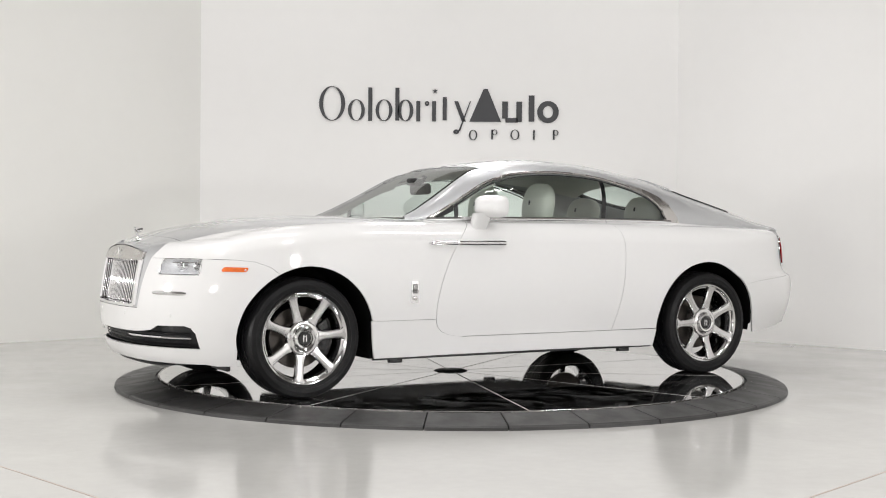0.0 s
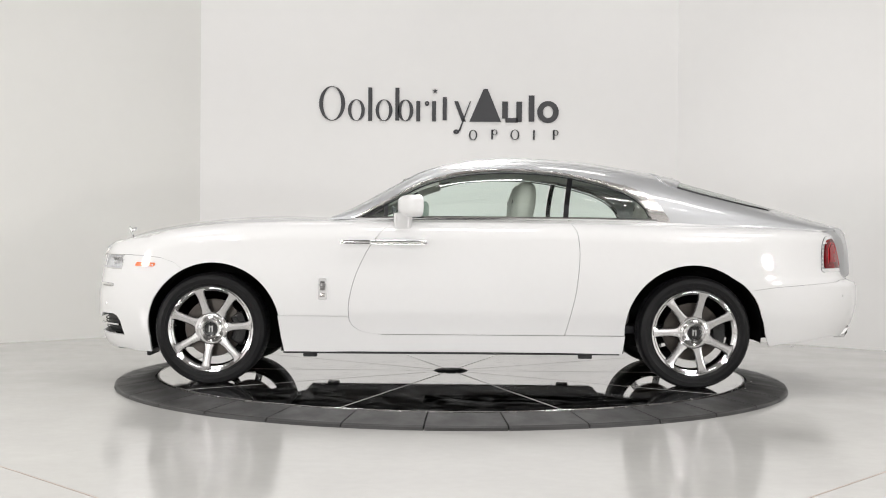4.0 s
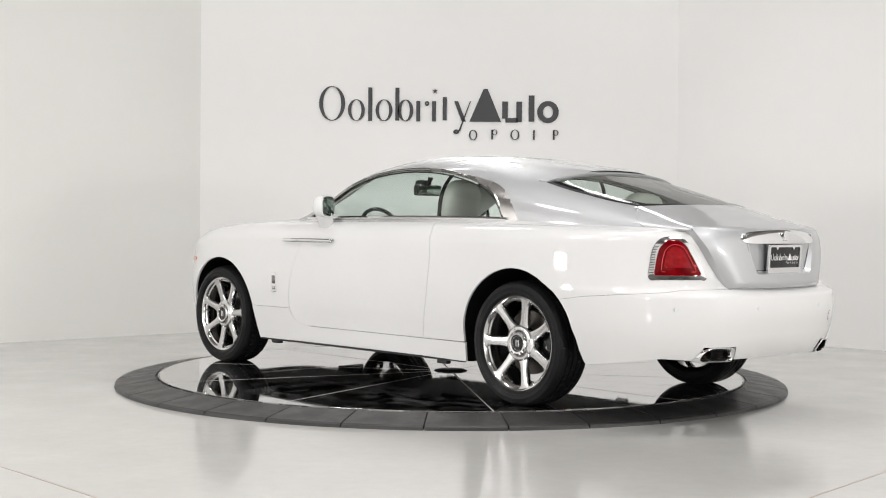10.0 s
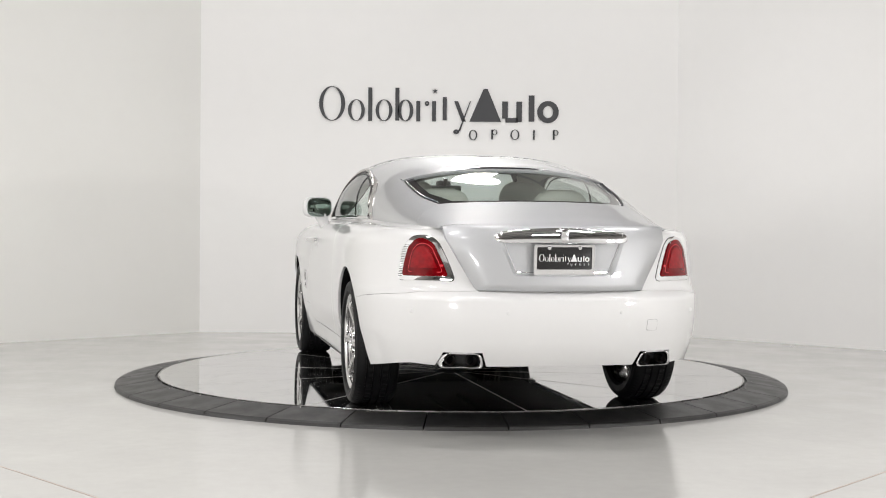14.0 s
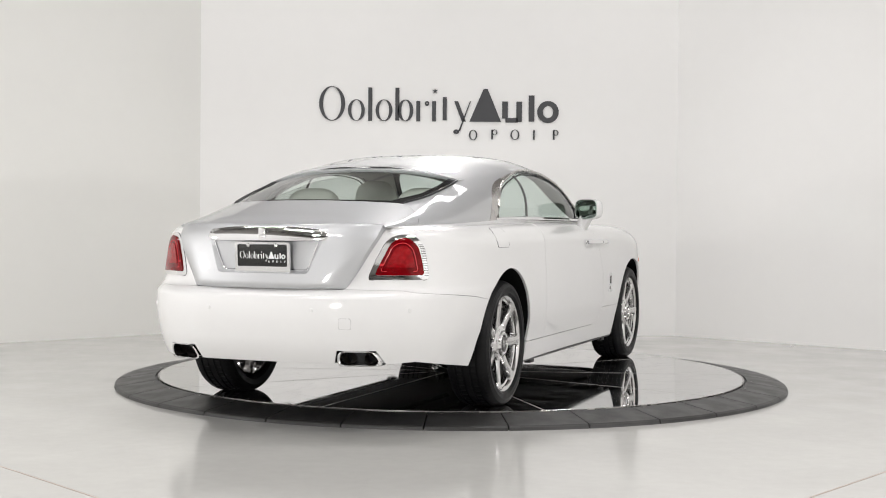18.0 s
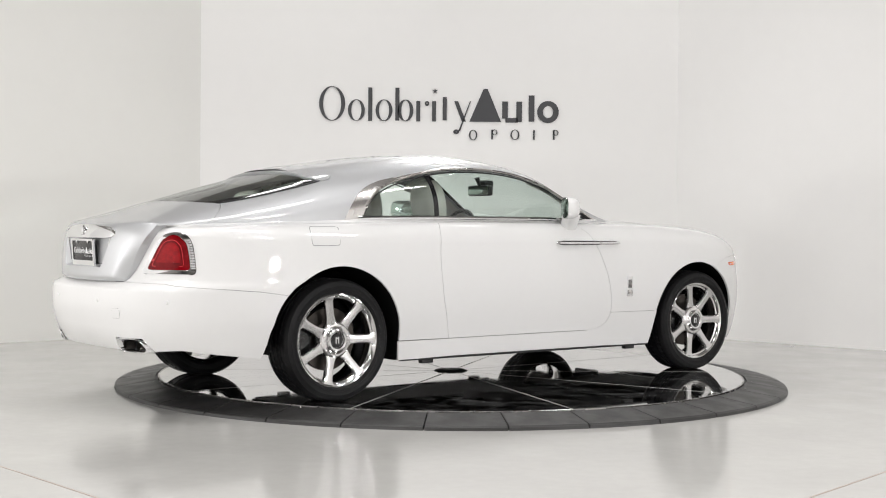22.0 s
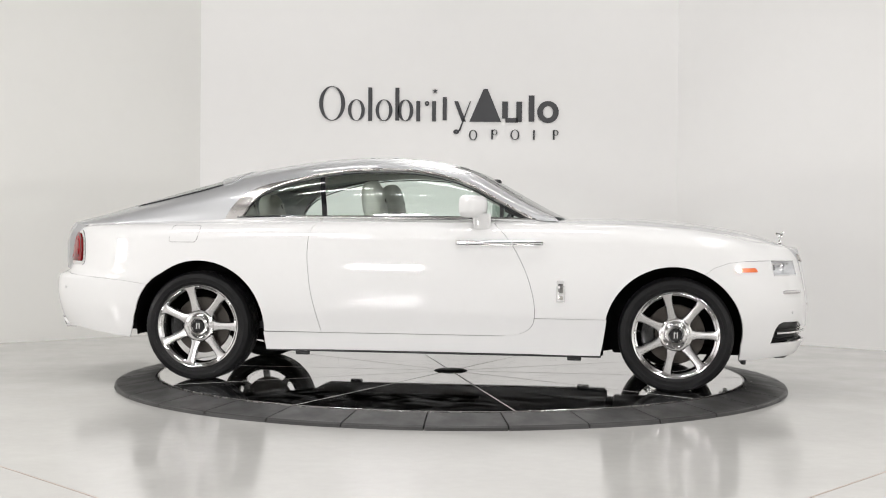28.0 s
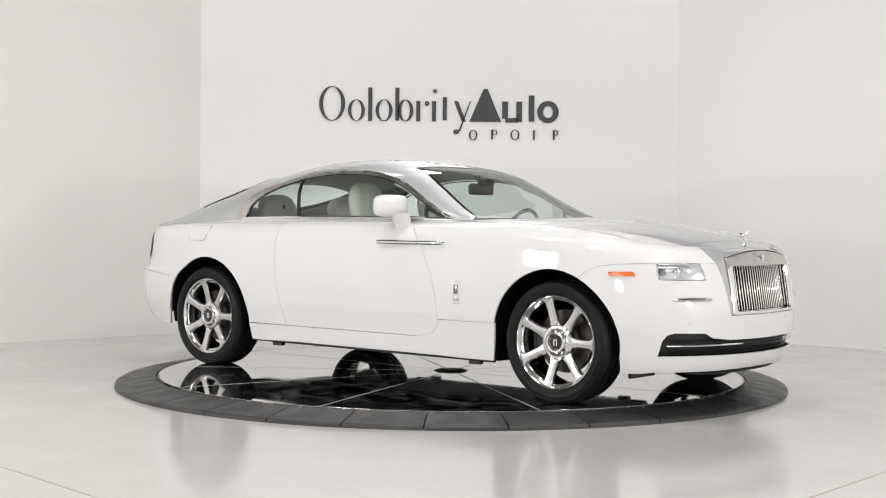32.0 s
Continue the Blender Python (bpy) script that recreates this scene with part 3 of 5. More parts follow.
def cut(fn, z0, z1, off):
    inner = [z for z in CUT_Z if min(z0, z1) + 1e-4 < z < max(z0, z1) - 1e-4]
    zs = [z0] + (inner if z1 > z0 else inner[::-1]) + [z1]
    return [(fn(z) + off, z) for z in zs]


def two_ends(half, centre):
    """An outline over both sides of the car from its half: the half runs from one mid crossing to the other."""
    return half + [(2 * centre - s, z) for s, z in reversed(half)]


# front wing
top_cut = shoulder(0.40) - 0.0004
wing = cut(door_front, top_cut, 0.45, G)
wing += [(p[0], p[1]) for p in arch(1.541, AR, 167.5, 63.1)]
wing += [(sx(1.80), 0.785), (sx(1.90), 0.816), (sx(2.0), 0.826), (sx(2.12), 0.831), (sy(0.70), 0.831), (sy(0.457), 0.831)]
wing += along_top(sy(0.548), sx(0.392), 40)
panel("front_wing", [(sx(u) if 1.55 < u < 1.78 and v < 0.8 else u, v) for u, v in wing], skin, WHITE_PAINT, car, cell=(0.06, 0.026), mirror=True)
# door
door_poly = cut(door_front, 0.334, top_cut, -G) + along_top(0.383, -0.752, 14) + cut(door_rear, shoulder(-0.75) - 0.0004, 0.334, G)
doors = panel("door", door_poly, skin, WHITE_PAINT, car, cell=(0.035, 0.012), mirror=True)
# sill
sill = [(-1.097, 0.215), (-1.112, 0.330)] + [(door_rear(0.331) + 0.0, 0.330), (0.45, 0.330)] + cut(door_front, 0.331, 0.447, G) + [(1.124, 0.447), (1.114, 0.38), (1.102, 0.30), (1.084, 0.215)]
panel("sill", sill, skin, WHITE_PAINT, car, cell=(0.12, 0.03), mirror=True)
# rear quarter
quarter = cut(door_rear, shoulder(-0.757) - 0.0004, 0.334, -G) + [(p[0], p[1]) for p in arch(-1.547, AR + 0.006, -2.5, 141)]
quarter += [(rx_(-2.05), 0.655), (rx_(-2.25), 0.672), (rx_(-2.5), 0.690), (ry_(0.7), 0.700), (ry_(0.43), 0.7055), (ry_(0.575), shoulder(ry_(0.575)) - 0.0004)]
quarter += along_top(ry_(0.580), -0.76, 40)
panel("rear_quarter", [(rx_(u) if -1.95 < u < -1.6 and v < 0.8 else u, v) for u, v in quarter], skin, WHITE_PAINT, car, cell=(0.06, 0.026), mirror=True)
# silver cheeks beside the grille
cheek = [(sy(0.386), 0.534), (sy(0.400), 0.534), (sy(0.410), 0.65), (sy(0.425), 0.75), (sy(0.455), 0.8305)] + along_top(sy(0.545), sy(0.386), 8)
panel("grille_cheek", cheek, skin, SILVER_PAINT, car, cell=(0.03, 0.026), mirror=True)
# bumpers
fb = [(SFC, 0.300), (sy(0.5), 0.305), (sy(0.80), 0.303), (sy(0.785), 0.395), (sy(0.765), 0.428), (sy(0.735), 0.440), (sy(0.58), 0.437), (sy(0.53), 0.408), (sy(0.40), 0.394), (SFC, 0.390), (SFC, 0.532), (sy(0.402), 0.532), (sy(0.412), 0.65), (sy(0.427), 0.75), (sy(0.457), 0.8295)]
fb += [(sy(0.565), 0.8295), (sy(0.545), 0.735), (at_x(2.168, 0.735), 0.735), (at_x(2.145, 0.83), 0.8295), (sx(2.0), 0.8245), (sx(1.90), 0.8145), (sx(1.80), 0.7835)]
fb += [(sx(u), v) for u, v in arch(1.541, AR, 62.8, -8)]
fb += [(sx(1.988), 0.203), (sx(2.1), 0.203), (sy(0.80), 0.2125), (SFC, 0.216)]
front_bumper = panel("front_bumper", fb, skin, WHITE_PAINT, car, cell=(0.05, 0.026), mirror="join")[0]
rb = [(SRC, 0.7035), (ry_(0.43), 0.7035), (ry_(0.7), 0.6980), (rx_(-2.5), 0.688), (rx_(-2.25), 0.670), (rx_(-2.05), 0.653)]
rb += [(rx_(u), v) for u, v in arch(-1.547, AR + 0.006, 141.2, 165)] + [(at_x(-2.003, 0.42), 0.42), (at_x(-2.015, 0.355), 0.355), (at_x(-2.029, 0.31), 0.31), (at_x(-2.043, 0.275), 0.275), (at_x(-2.25, 0.3), 0.300), (rx_(-2.48), 0.330), (ry_(0.655), 0.322), (ry_(0.615), 0.394), (ry_(0.425), 0.394), (ry_(0.402), 0.322), (ry_(0.2), 0.322), (SRC, 0.322)]
rear_bumper = panel("rear_bumper", two_ends(rb, SRC), skin, WHITE_PAINT, car, cell=(0.05, 0.026))[0]


# white tops of the wings and quarters, up to the silver edge
silver_y = curve((0.66, 0.775), (1.0, 0.75), (1.48, 0.69), (1.98, 0.60), (2.19, 0.545), (2.25, 0.47), (2.30, 0.385))
silver_z = curve((0.66, 1.069), (0.85, 1.060), (1.05, 1.054), (1.48, 1.035), (1.75, 1.011), (1.98, 0.978), (2.19, 0.928), (2.25, 0.912), (2.30, 0.898))
hood_mid = curve((0.66, 1.085), (0.81, 1.087), (1.15, 1.094), (1.57, 1.070), (2.0, 1.011), (2.16, 0.970), (2.243, 0.940), (2.30, 0.918))


def wing_top(s, t):
    b = Vector(skin(s, shoulder(s)))
    x = min(b.x - 0.02 * max(0.0, min(1.0, (b.x - 2.0) * 5)), 2.30)
    c = Vector((x, silver_y(x), silver_z(x)))
    p = b.lerp(c, t)
    p.z = b.z + (c.z - b.z) * (t * t * 0.4 + t * 0.6)
    return p


def quarter_top(s, t):
    b = Vector(skin(s, shoulder(s)))
    x = max(b.x, -2.66)
    c = Vector((x, belt_y(x), belt_z(x) + 0.001))
    return b.lerp(c, t)


panel("wing_top", [(sy(0.548), 0), (sx(2.1), 0), (sx(1.56), 0), (0.40, 0), (0.40, 0.97), (0.60, 0.985), (0.66, 1), (sx(1.56), 1), (sx(2.1), 1), (sy(0.548), 1)],
      lambda s, t: wing_top(s, t) if s > 0.66 else quarter_top(s, t), WHITE_PAINT, car, cell=(0.05, 0.25), mirror=True, flange=0.0)
panel("nose_corner", [(sy(0.386), 0), (sy(0.545), 0), (sy(0.545), 1), (sy(0.386), 1)], wing_top, SILVER_PAINT, car, cell=(0.03, 0.25), mirror=True, flange=0.0)
for d in doors[:1]:
    panel("door_top", [(0.396, 0), (-0.752, 0), (-0.752, 0.94), (0.396, 0.94)], quarter_top, WHITE_PAINT, car, cell=(0.06, 0.5), mirror=True, flange=0.0)
panel("quarter_top", [(-0.757, 0), (-1.6, 0), (rx_(-2.3), 0), (ry_(0.6), 0), (ry_(0.6), 1), (rx_(-2.3), 1), (-1.6, 1), (-0.757, 1)], quarter_top, WHITE_PAINT, car, cell=(0.05, 0.25), mirror=True, flange=0.0)


# silver bonnet
def bonnet(x, t):
    """t runs from the near edge (-1) to the far edge (1)."""
    yc, zc, zm = silver_y(x), silver_z(x), hood_mid(x)
    ridge = 0.006 * math.exp(-(t / 0.12) ** 2)
    return (x, -t * yc, zc + (zm - zc) * (1 - abs(t) ** 2.8) + ridge * min(1.0, max(0.0, (x - 0.9) * 2)))


cowl = [(0.69 + 0.16 * (1 - (k / 10) ** 2), k / 10) for k in range(-10, 11)]
panel("bonnet", [(2.188, 1), (2.20, 0.5), (2.203, 0), (2.20, -0.5), (2.188, -1), (1.6, -1), (1.1, -1)] + cowl + [(1.1, 1), (1.6, 1)], bonnet, SILVER_PAINT, car, cell=(0.07, 0.08))
panel("nose_cap", [(2.191, 1), (2.203, 0.5), (2.206, 0), (2.203, -0.5), (2.191, -1), (2.25, -1), (2.30, -1), (2.315, 0), (2.30, 1), (2.25, 1)], bonnet, SILVER_PAINT, car, cell=(0.03, 0.1))

# silver roof frame: screen pillars, roof, rear pillars
WS_SIDE = [(0.755, 0.690), (0.60, 0.648), (0.45, 0.602), (0.25, 0.548), (0.095, 0.500)]
WS_TOP = [(0.095, 0.500), (0.106, 0.40), (0.113, 0.25), (0.116, 0.12)]
DLO_TOP = [(0.628, 1.078), (0.50, 1.146), (0.36, 1.222), (0.20, 1.304), (0.09, 1.340), (-0.05, 1.372), (-0.20, 1.388), (-0.35, 1.394), (-0.55, 1.388), (-0.75, 1.364),
           (-0.93, 1.324), (-1.06, 1.286), (-1.17, 1.234), (-1.235, 1.178), (-1.275, 1.120), (-1.288, 1.079)]
RW_SIDE = [(-1.480, 0.610), (-1.68, 0.602), (-1.88, 0.585), (-2.115, 0.530)]
RW_TOP = [(-1.535, 0.15), (-1.535, 0.3), (-1.525, 0.46), (-1.480, 0.610)]
frame_half = [(x, ay(x, y)) for x, y in reversed(WS_TOP)] + [(x, ay(x, y)) for x, y in reversed(WS_SIDE[:-1])]
frame_half += [(0.775, ay(0.775, 0.68)), (0.81, 0.0), (0.64, 0.0)]
frame_half += [(x, az(x, z + 0.008)) for x, z in DLO_TOP] + [(-1.30, 0.0)]
frame_half += [(x, 0.0) for x in (-1.45, -1.6, -1.8, -2.0, -2.2)] + [(-2.275, 0.0), (-2.20, ay(-2.20, 0.645)), (-2.135, ay(-2.135, 0.575))]
frame_half += [(x, ay(x, y)) for x, y in reversed(RW_SIDE)] + [(x, ay(x, y)) for x, y in reversed(RW_TOP[:-1])]
panel("roof", frame_half + flip_turn(frame_half), cabin, SILVER_PAINT, car, cell=(0.05, 0.05))

lip_roof = [(x, ay(x, y)) for x, y in ((-1.375, 0.15), (-1.38, 0.4), (-1.395, 0.585), (-1.43, 0.620), (-1.485, 0.612), (-1.532, 0.46), (-1.545, 0.3), (-1.547, 0.15))]
panel("roof_lip", lip_roof + flip_turn(lip_roof), cabin, SILVER_PAINT, car, cell=(0.04, 0.06), lift=0.007, flange=0.010)

# glass
ws_half = [(x, ay(x, y)) for x, y in reversed(WS_TOP)] + [(x, ay(x, y)) for x, y in reversed(WS_SIDE[:-1])] + [(0.79, ay(0.79, 0.6)), (0.825, ay(0.825, 0.4)), (0.845, ay(0.845, 0.2))]
panel("windscreen", ws_half + flip_turn(ws_half), cabin, DARK_GLASS, car, cell=(0.08, 0.1), lift=-0.004, flange=0.0)
rw_half = [(x, ay(x, y)) for x, y in RW_TOP] + [(x, ay(x, y)) for x, y in RW_SIDE[1:]] + [(-2.19, ay(-2.19, 0.40)), (-2.235, ay(-2.235, 0.24)), (-2.25, ay(-2.25, 0.1))]
panel("rear_window", rw_half + flip_turn(rw_half), cabin, GLASS, car, cell=(0.08, 0.1), lift=-0.004, flange=0.0)
dlo = curve(*[(x, z) for x, z in DLO_TOP])
dw = [(x, az(x, dlo(x) + 0.004)) for x in np.linspace(0.62, -0.735, 24)] + [(-0.715, az(-0.715, 1.086)), (0.60, 0.01)]
panel("door_glass", dw, cabin, GLASS, car, cell=(0.1, 0.08), lift=-0.010, flange=0.0, mirror=True)
qw = [(x, az(x, dlo(x) + 0.004)) for x in np.linspace(-0.762, -1.285, 16)] + [(-1.285, 0.01), (-0.742, az(-0.742, 1.084))]
panel("quarter_glass", qw, cabin, GLASS, car, cell=(0.1, 0.08), lift=-0.010, flange=0.0, mirror=True)
pil = [(-0.752, az(-0.752, dlo(-0.752))), (-0.784, az(-0.784, dlo(-0.784))), (-0.750, 0.0), (-0.716, 0.0)]
panel("centre_pillar", pil, cabin, BLACK_GLOSS, car, cell=(0.1, 0.08), lift=-0.006, mirror=True, flange=0.003)


bar = [(0.428, az(0.428, dlo(0.428))), (0.452, az(0.452, dlo(0.452))), (0.452, 0.0), (0.428, 0.0)]
panel("front_divider", bar, cabin, BLACK_PLASTIC, car, cell=(0.1, 0.08), lift=-0.006, mirror=True)
sail = [(x, az(x, dlo(x) + 0.004)) for x in (0.62, 0.56, 0.50, 0.46)] + [(0.46, az(0.46, dlo(0.46) - 0.034)), (0.53, az(0.53, dlo(0.53) - 0.030)), (0.58, 0.01)]
panel("front_sail", sail, cabin, BLACK_PLASTIC, car, cell=(0.1, 0.08), lift=-0.007, mirror=True)
ws_edge = [(x, ay(x, y)) for x, y in reversed(WS_TOP)] + [(x, ay(x, y)) for x, y in reversed(WS_SIDE[:-1])] + [(0.745, ay(0.745, 0.655))]
ws_edge += [(x, ay(x, y - 0.035)) for x, y in WS_SIDE[1:4]] + [(0.155, ay(0.155, 0.465)), (0.170, ay(0.170, 0.40)), (0.178, ay(0.178, 0.25)), (0.182, ay(0.182, 0.12))]
panel("windscreen_edge", ws_edge[:4] + ws_edge[4:], cabin, BLACK_GLOSS, car, cell=(0.06, 0.08), lift=-0.006, flange=0.0, mirror=True)
panel("windscreen_edge", [(0.116, ay(0.116, 0.12)), (0.182, ay(0.182, 0.12)), (0.182, math.pi - ay(0.182, 0.12)), (0.116, math.pi - ay(0.116, 0.12))], cabin, BLACK_GLOSS, car, cell=(0.06, 0.05), lift=-0.006, flange=0.0)
frit_side = [(x, ay(x, y)) for x, y in RW_SIDE] + [(x, ay(x, y - d)) for (x, y), d in zip(reversed(RW_SIDE), (0.075, 0.05, 0.05, 0.055))]
panel("window_edge", frit_side, cabin, BLACK_GLOSS, car, cell=(0.08, 0.1), lift=-0.003, flange=0.0, mirror=True)
side_seal = [Vector(cabin(x, ay(x, y - 0.003))) + Vector((0, 0, 0.001)) for x, y in [(-1.480 - 0.0318 * k, 0.0) for k in range(21)] for y in (curve(*RW_SIDE)(x),)]
pair("rear_window_seal", tube(side_seal, [0.003] + [0.0075] * 19 + [0.004], 6), BLACK_PLASTIC, car)
frit_low = [(-2.115, ay(-2.115, 0.53)), (-2.19, ay(-2.19, 0.40)), (-2.235, ay(-2.235, 0.24)), (-2.25, ay(-2.25, 0.1))]
frit_low = frit_low + flip_turn(frit_low) + flip_turn([(-2.222, ay(-2.222, 0.1)), (-2.207, ay(-2.207, 0.24)), (-2.162, ay(-2.162, 0.38)), (-2.10, ay(-2.10, 0.48))])
frit_low += [(-2.10, ay(-2.10, 0.48)), (-2.162, ay(-2.162, 0.38)), (-2.207, ay(-2.207, 0.24)), (-2.222, ay(-2.222, 0.1))][::-1]
panel("window_edge", frit_low, cabin, BLACK_GLOSS, car, cell=(0.06, 0.1), lift=-0.0025, flange=0.0)


def on_cabin(x, z, out=0.0):
    p = Vector(cabin(x, az(x, z)))
    return p + Vector((0, out, out * 0.3))


lining = [(x, ay(x, y)) for x, y in WS_SIDE] + [(x, az(x, dlo(x) - 0.012)) for x in (0.10, 0.20, 0.30, 0.40, 0.50, 0.58)]
panel("pillar_lining", lining, cabin, HEADLINER, car, "pale cloth pillar lining", cell=(0.08, 0.08), lift=-0.028, flange=0.0, mirror=True)
seal = [on_cabin(x, dlo(x) - 0.010, -0.004) for x in np.linspace(0.60, -1.28, 60)]
pair("window_seal", tube(seal, 0.0045, 6), BLACK_PLASTIC, car)
trim_line = [on_cabin(x, dlo(x) + 0.010, 0.001) for x in np.linspace(0.635, -1.29, 64)]
pair("window_trim", tube(trim_line, 0.0095, 8), SATIN, car, "satin steel window surround")
belt_line = [Vector((x, belt_y(x) + 0.006, belt_z(x) + 0.004)) for x in np.linspace(0.66, -1.33, 40)]
pair("belt_trim", tube(belt_line, 0.010, 8, flat=1.2), CHROME, car, "bright chrome strip under the windows")
ct = [(x, az(x, z + 0.012)) for x, z in DLO_TOP[-7:]] + [(-1.295, 0.0), (-1.420, 0.0)]
ct += [(x, az(x, z)) for x, z in ((-1.392, 1.115), (-1.36, 1.162), (-1.318, 1.210), (-1.262, 1.252), (-1.195, 1.284), (-1.12, 1.308), (-1.03, 1.327))]
panel("pillar_trim", ct, cabin, SATIN, car, "brushed satin steel pillar finisher", cell=(0.05, 0.05), lift=0.003, mirror=True)

# boot lid
def lip_x(y):
    """Rear edge of the boot lid in plan."""
    return -2.670 + 0.26 * y * y + 0.045 * (abs(y) / 0.594) ** 7


def lip_z(y):
    return cabin(lip_x(y), ay(lip_x(y), y))[2]


lid_half = [(-2.254, math.pi / 2), (-2.239, ay(-2.239, 0.24)), (-2.194, ay(-2.194, 0.40)), (-2.119, ay(-2.119, 0.535)), (-2.139, ay(-2.139, 0.577)), (-2.204, ay(-2.204, 0.647)), (-2.279, 0.0)]
lid_half += [(x, 0.0) for x in (-2.35, -2.45, -2.55)] + [(lip_x(y), ay(lip_x(y), y)) for y in (0.596, 0.58, 0.55, 0.5, 0.4, 0.3, 0.2, 0.1, 0.0)]
panel("boot_lid", lid_half + flip_turn(lid_half)[1:-1], cabin, SILVER_PAINT, car, cell=(0.04, 0.06))


lip_drop = curve((-0.01, 0.0), (0.0, 0.0), (0.004, 0.009), (0.012, 0.019), (0.030, 0.033), (0.07, 0.049), (0.14, 0.064), (0.24, 0.076), (0.36, 0.084))


def lid_face(y, z):
    """Rear face of the boot lid, rolled over from its lip."""
    return (lip_x(y) - lip_drop(lip_z(y) - z), y, z)


def frame_sheet(name, outer, inner, mat, label="", n=14, parent=car, place=lid_face, skirt=True, roll=None):
    """A sheet between an outer and an inner outline with as many points each."""
    roll = roll or [0.0] * len(outer)
    rows = [[Vector(place(*a)) + Vector((0.12, 0, 0)) for a in outer]] if skirt else []
    for k in range(n + 1):
        t = (k / n) ** 1.8
        back = max(0.0, 1 - t / 0.45) ** 2.4
        rows.append([Vector(place(a[0] + (b[0] - a[0]) * t, a[1] + (b[1] - a[1]) * t)) + Vector((w * back, 0, 0)) for a, b, w in zip(outer, inner, roll)])
    bm = grid([r + [r[0]] for r in rows])
    bmesh.ops.remove_doubles(bm, verts=bm.verts, dist=1e-5)
    return part(name, tidy(bm), mat, parent, label, sharp=50)


def edge_points(poly, n):
    """n points a side along an outline."""
    out = []
    for i, p in enumerate(poly):
        q = poly[(i + 1) % len(poly)]
        out += [(p[0] + (q[0] - p[0]) * k / n, p[1] + (q[1] - p[1]) * k / n) for k in range(n)]
    return out


lid_out = edge_points([(-0.44, 0.7045), (0.44, 0.7045), (0.594, 0.99), (-0.594, 0.99)], 16)
lid_out = [(y, lip_z(y)) if 32 <= k <= 48 else (y, z) for k, (y, z) in enumerate(lid_out)]
lid_in = edge_points(rounded([(-0.262, 0.782), (0.262, 0.782), (0.352, 1.008), (-0.352, 1.008)], 0.02, 3), 4)
lid_in = lid_in[8:] + lid_in[:8]
lid_roll = [0.020 + 0.020 * min(1.0, abs(k - 8) / 8) ** 3 if k <= 16 else (0.0 if 32 <= k <= 48 else 0.040 * (lambda u: u * u * (3 - 2 * u))(min(1.0, (32 - k if k < 32 else k - 48) / 14))) for k in range(64)]
frame_sheet("lid_face", lid_out, lid_in, SILVER_PAINT, roll=lid_roll)
sunk = [(y * 0.93, 0.905 + (z - 0.905) * (0.86 if z < 0.9 else 0.97)) for y, z in lid_in]


def sunk_face(y, z):
    return (-2.700 + 0.10 * y * y, y, z)


wall_rows = [[Vector(lid_face(*p)).lerp(Vector(sunk_face(*q)), t) for p, q in zip(lid_in, sunk)] for t in (0.0, 0.12, 0.85, 1.0)]
part("recess_trim", tidy(grid([r + [r[0]] for r in wall_rows])), SILVER_PAINT, car, "silver bevel round the plate recess")
part("recess_line", tube([Vector(sunk_face(*p)) + Vector((-0.003, 0, 0)) for p in sunk + sunk[:1]], 0.0035, 6), CHROME, car, "thin chrome line round the plate recess")
bm = bmesh.new()
bm.faces.new([bm.verts.new(sunk_face(*p)) for p in sunk])
bmesh.ops.remove_doubles(bm, verts=bm.verts, dist=1e-5)
part("plate_recess", tidy(bm), SILVER_PAINT, car)


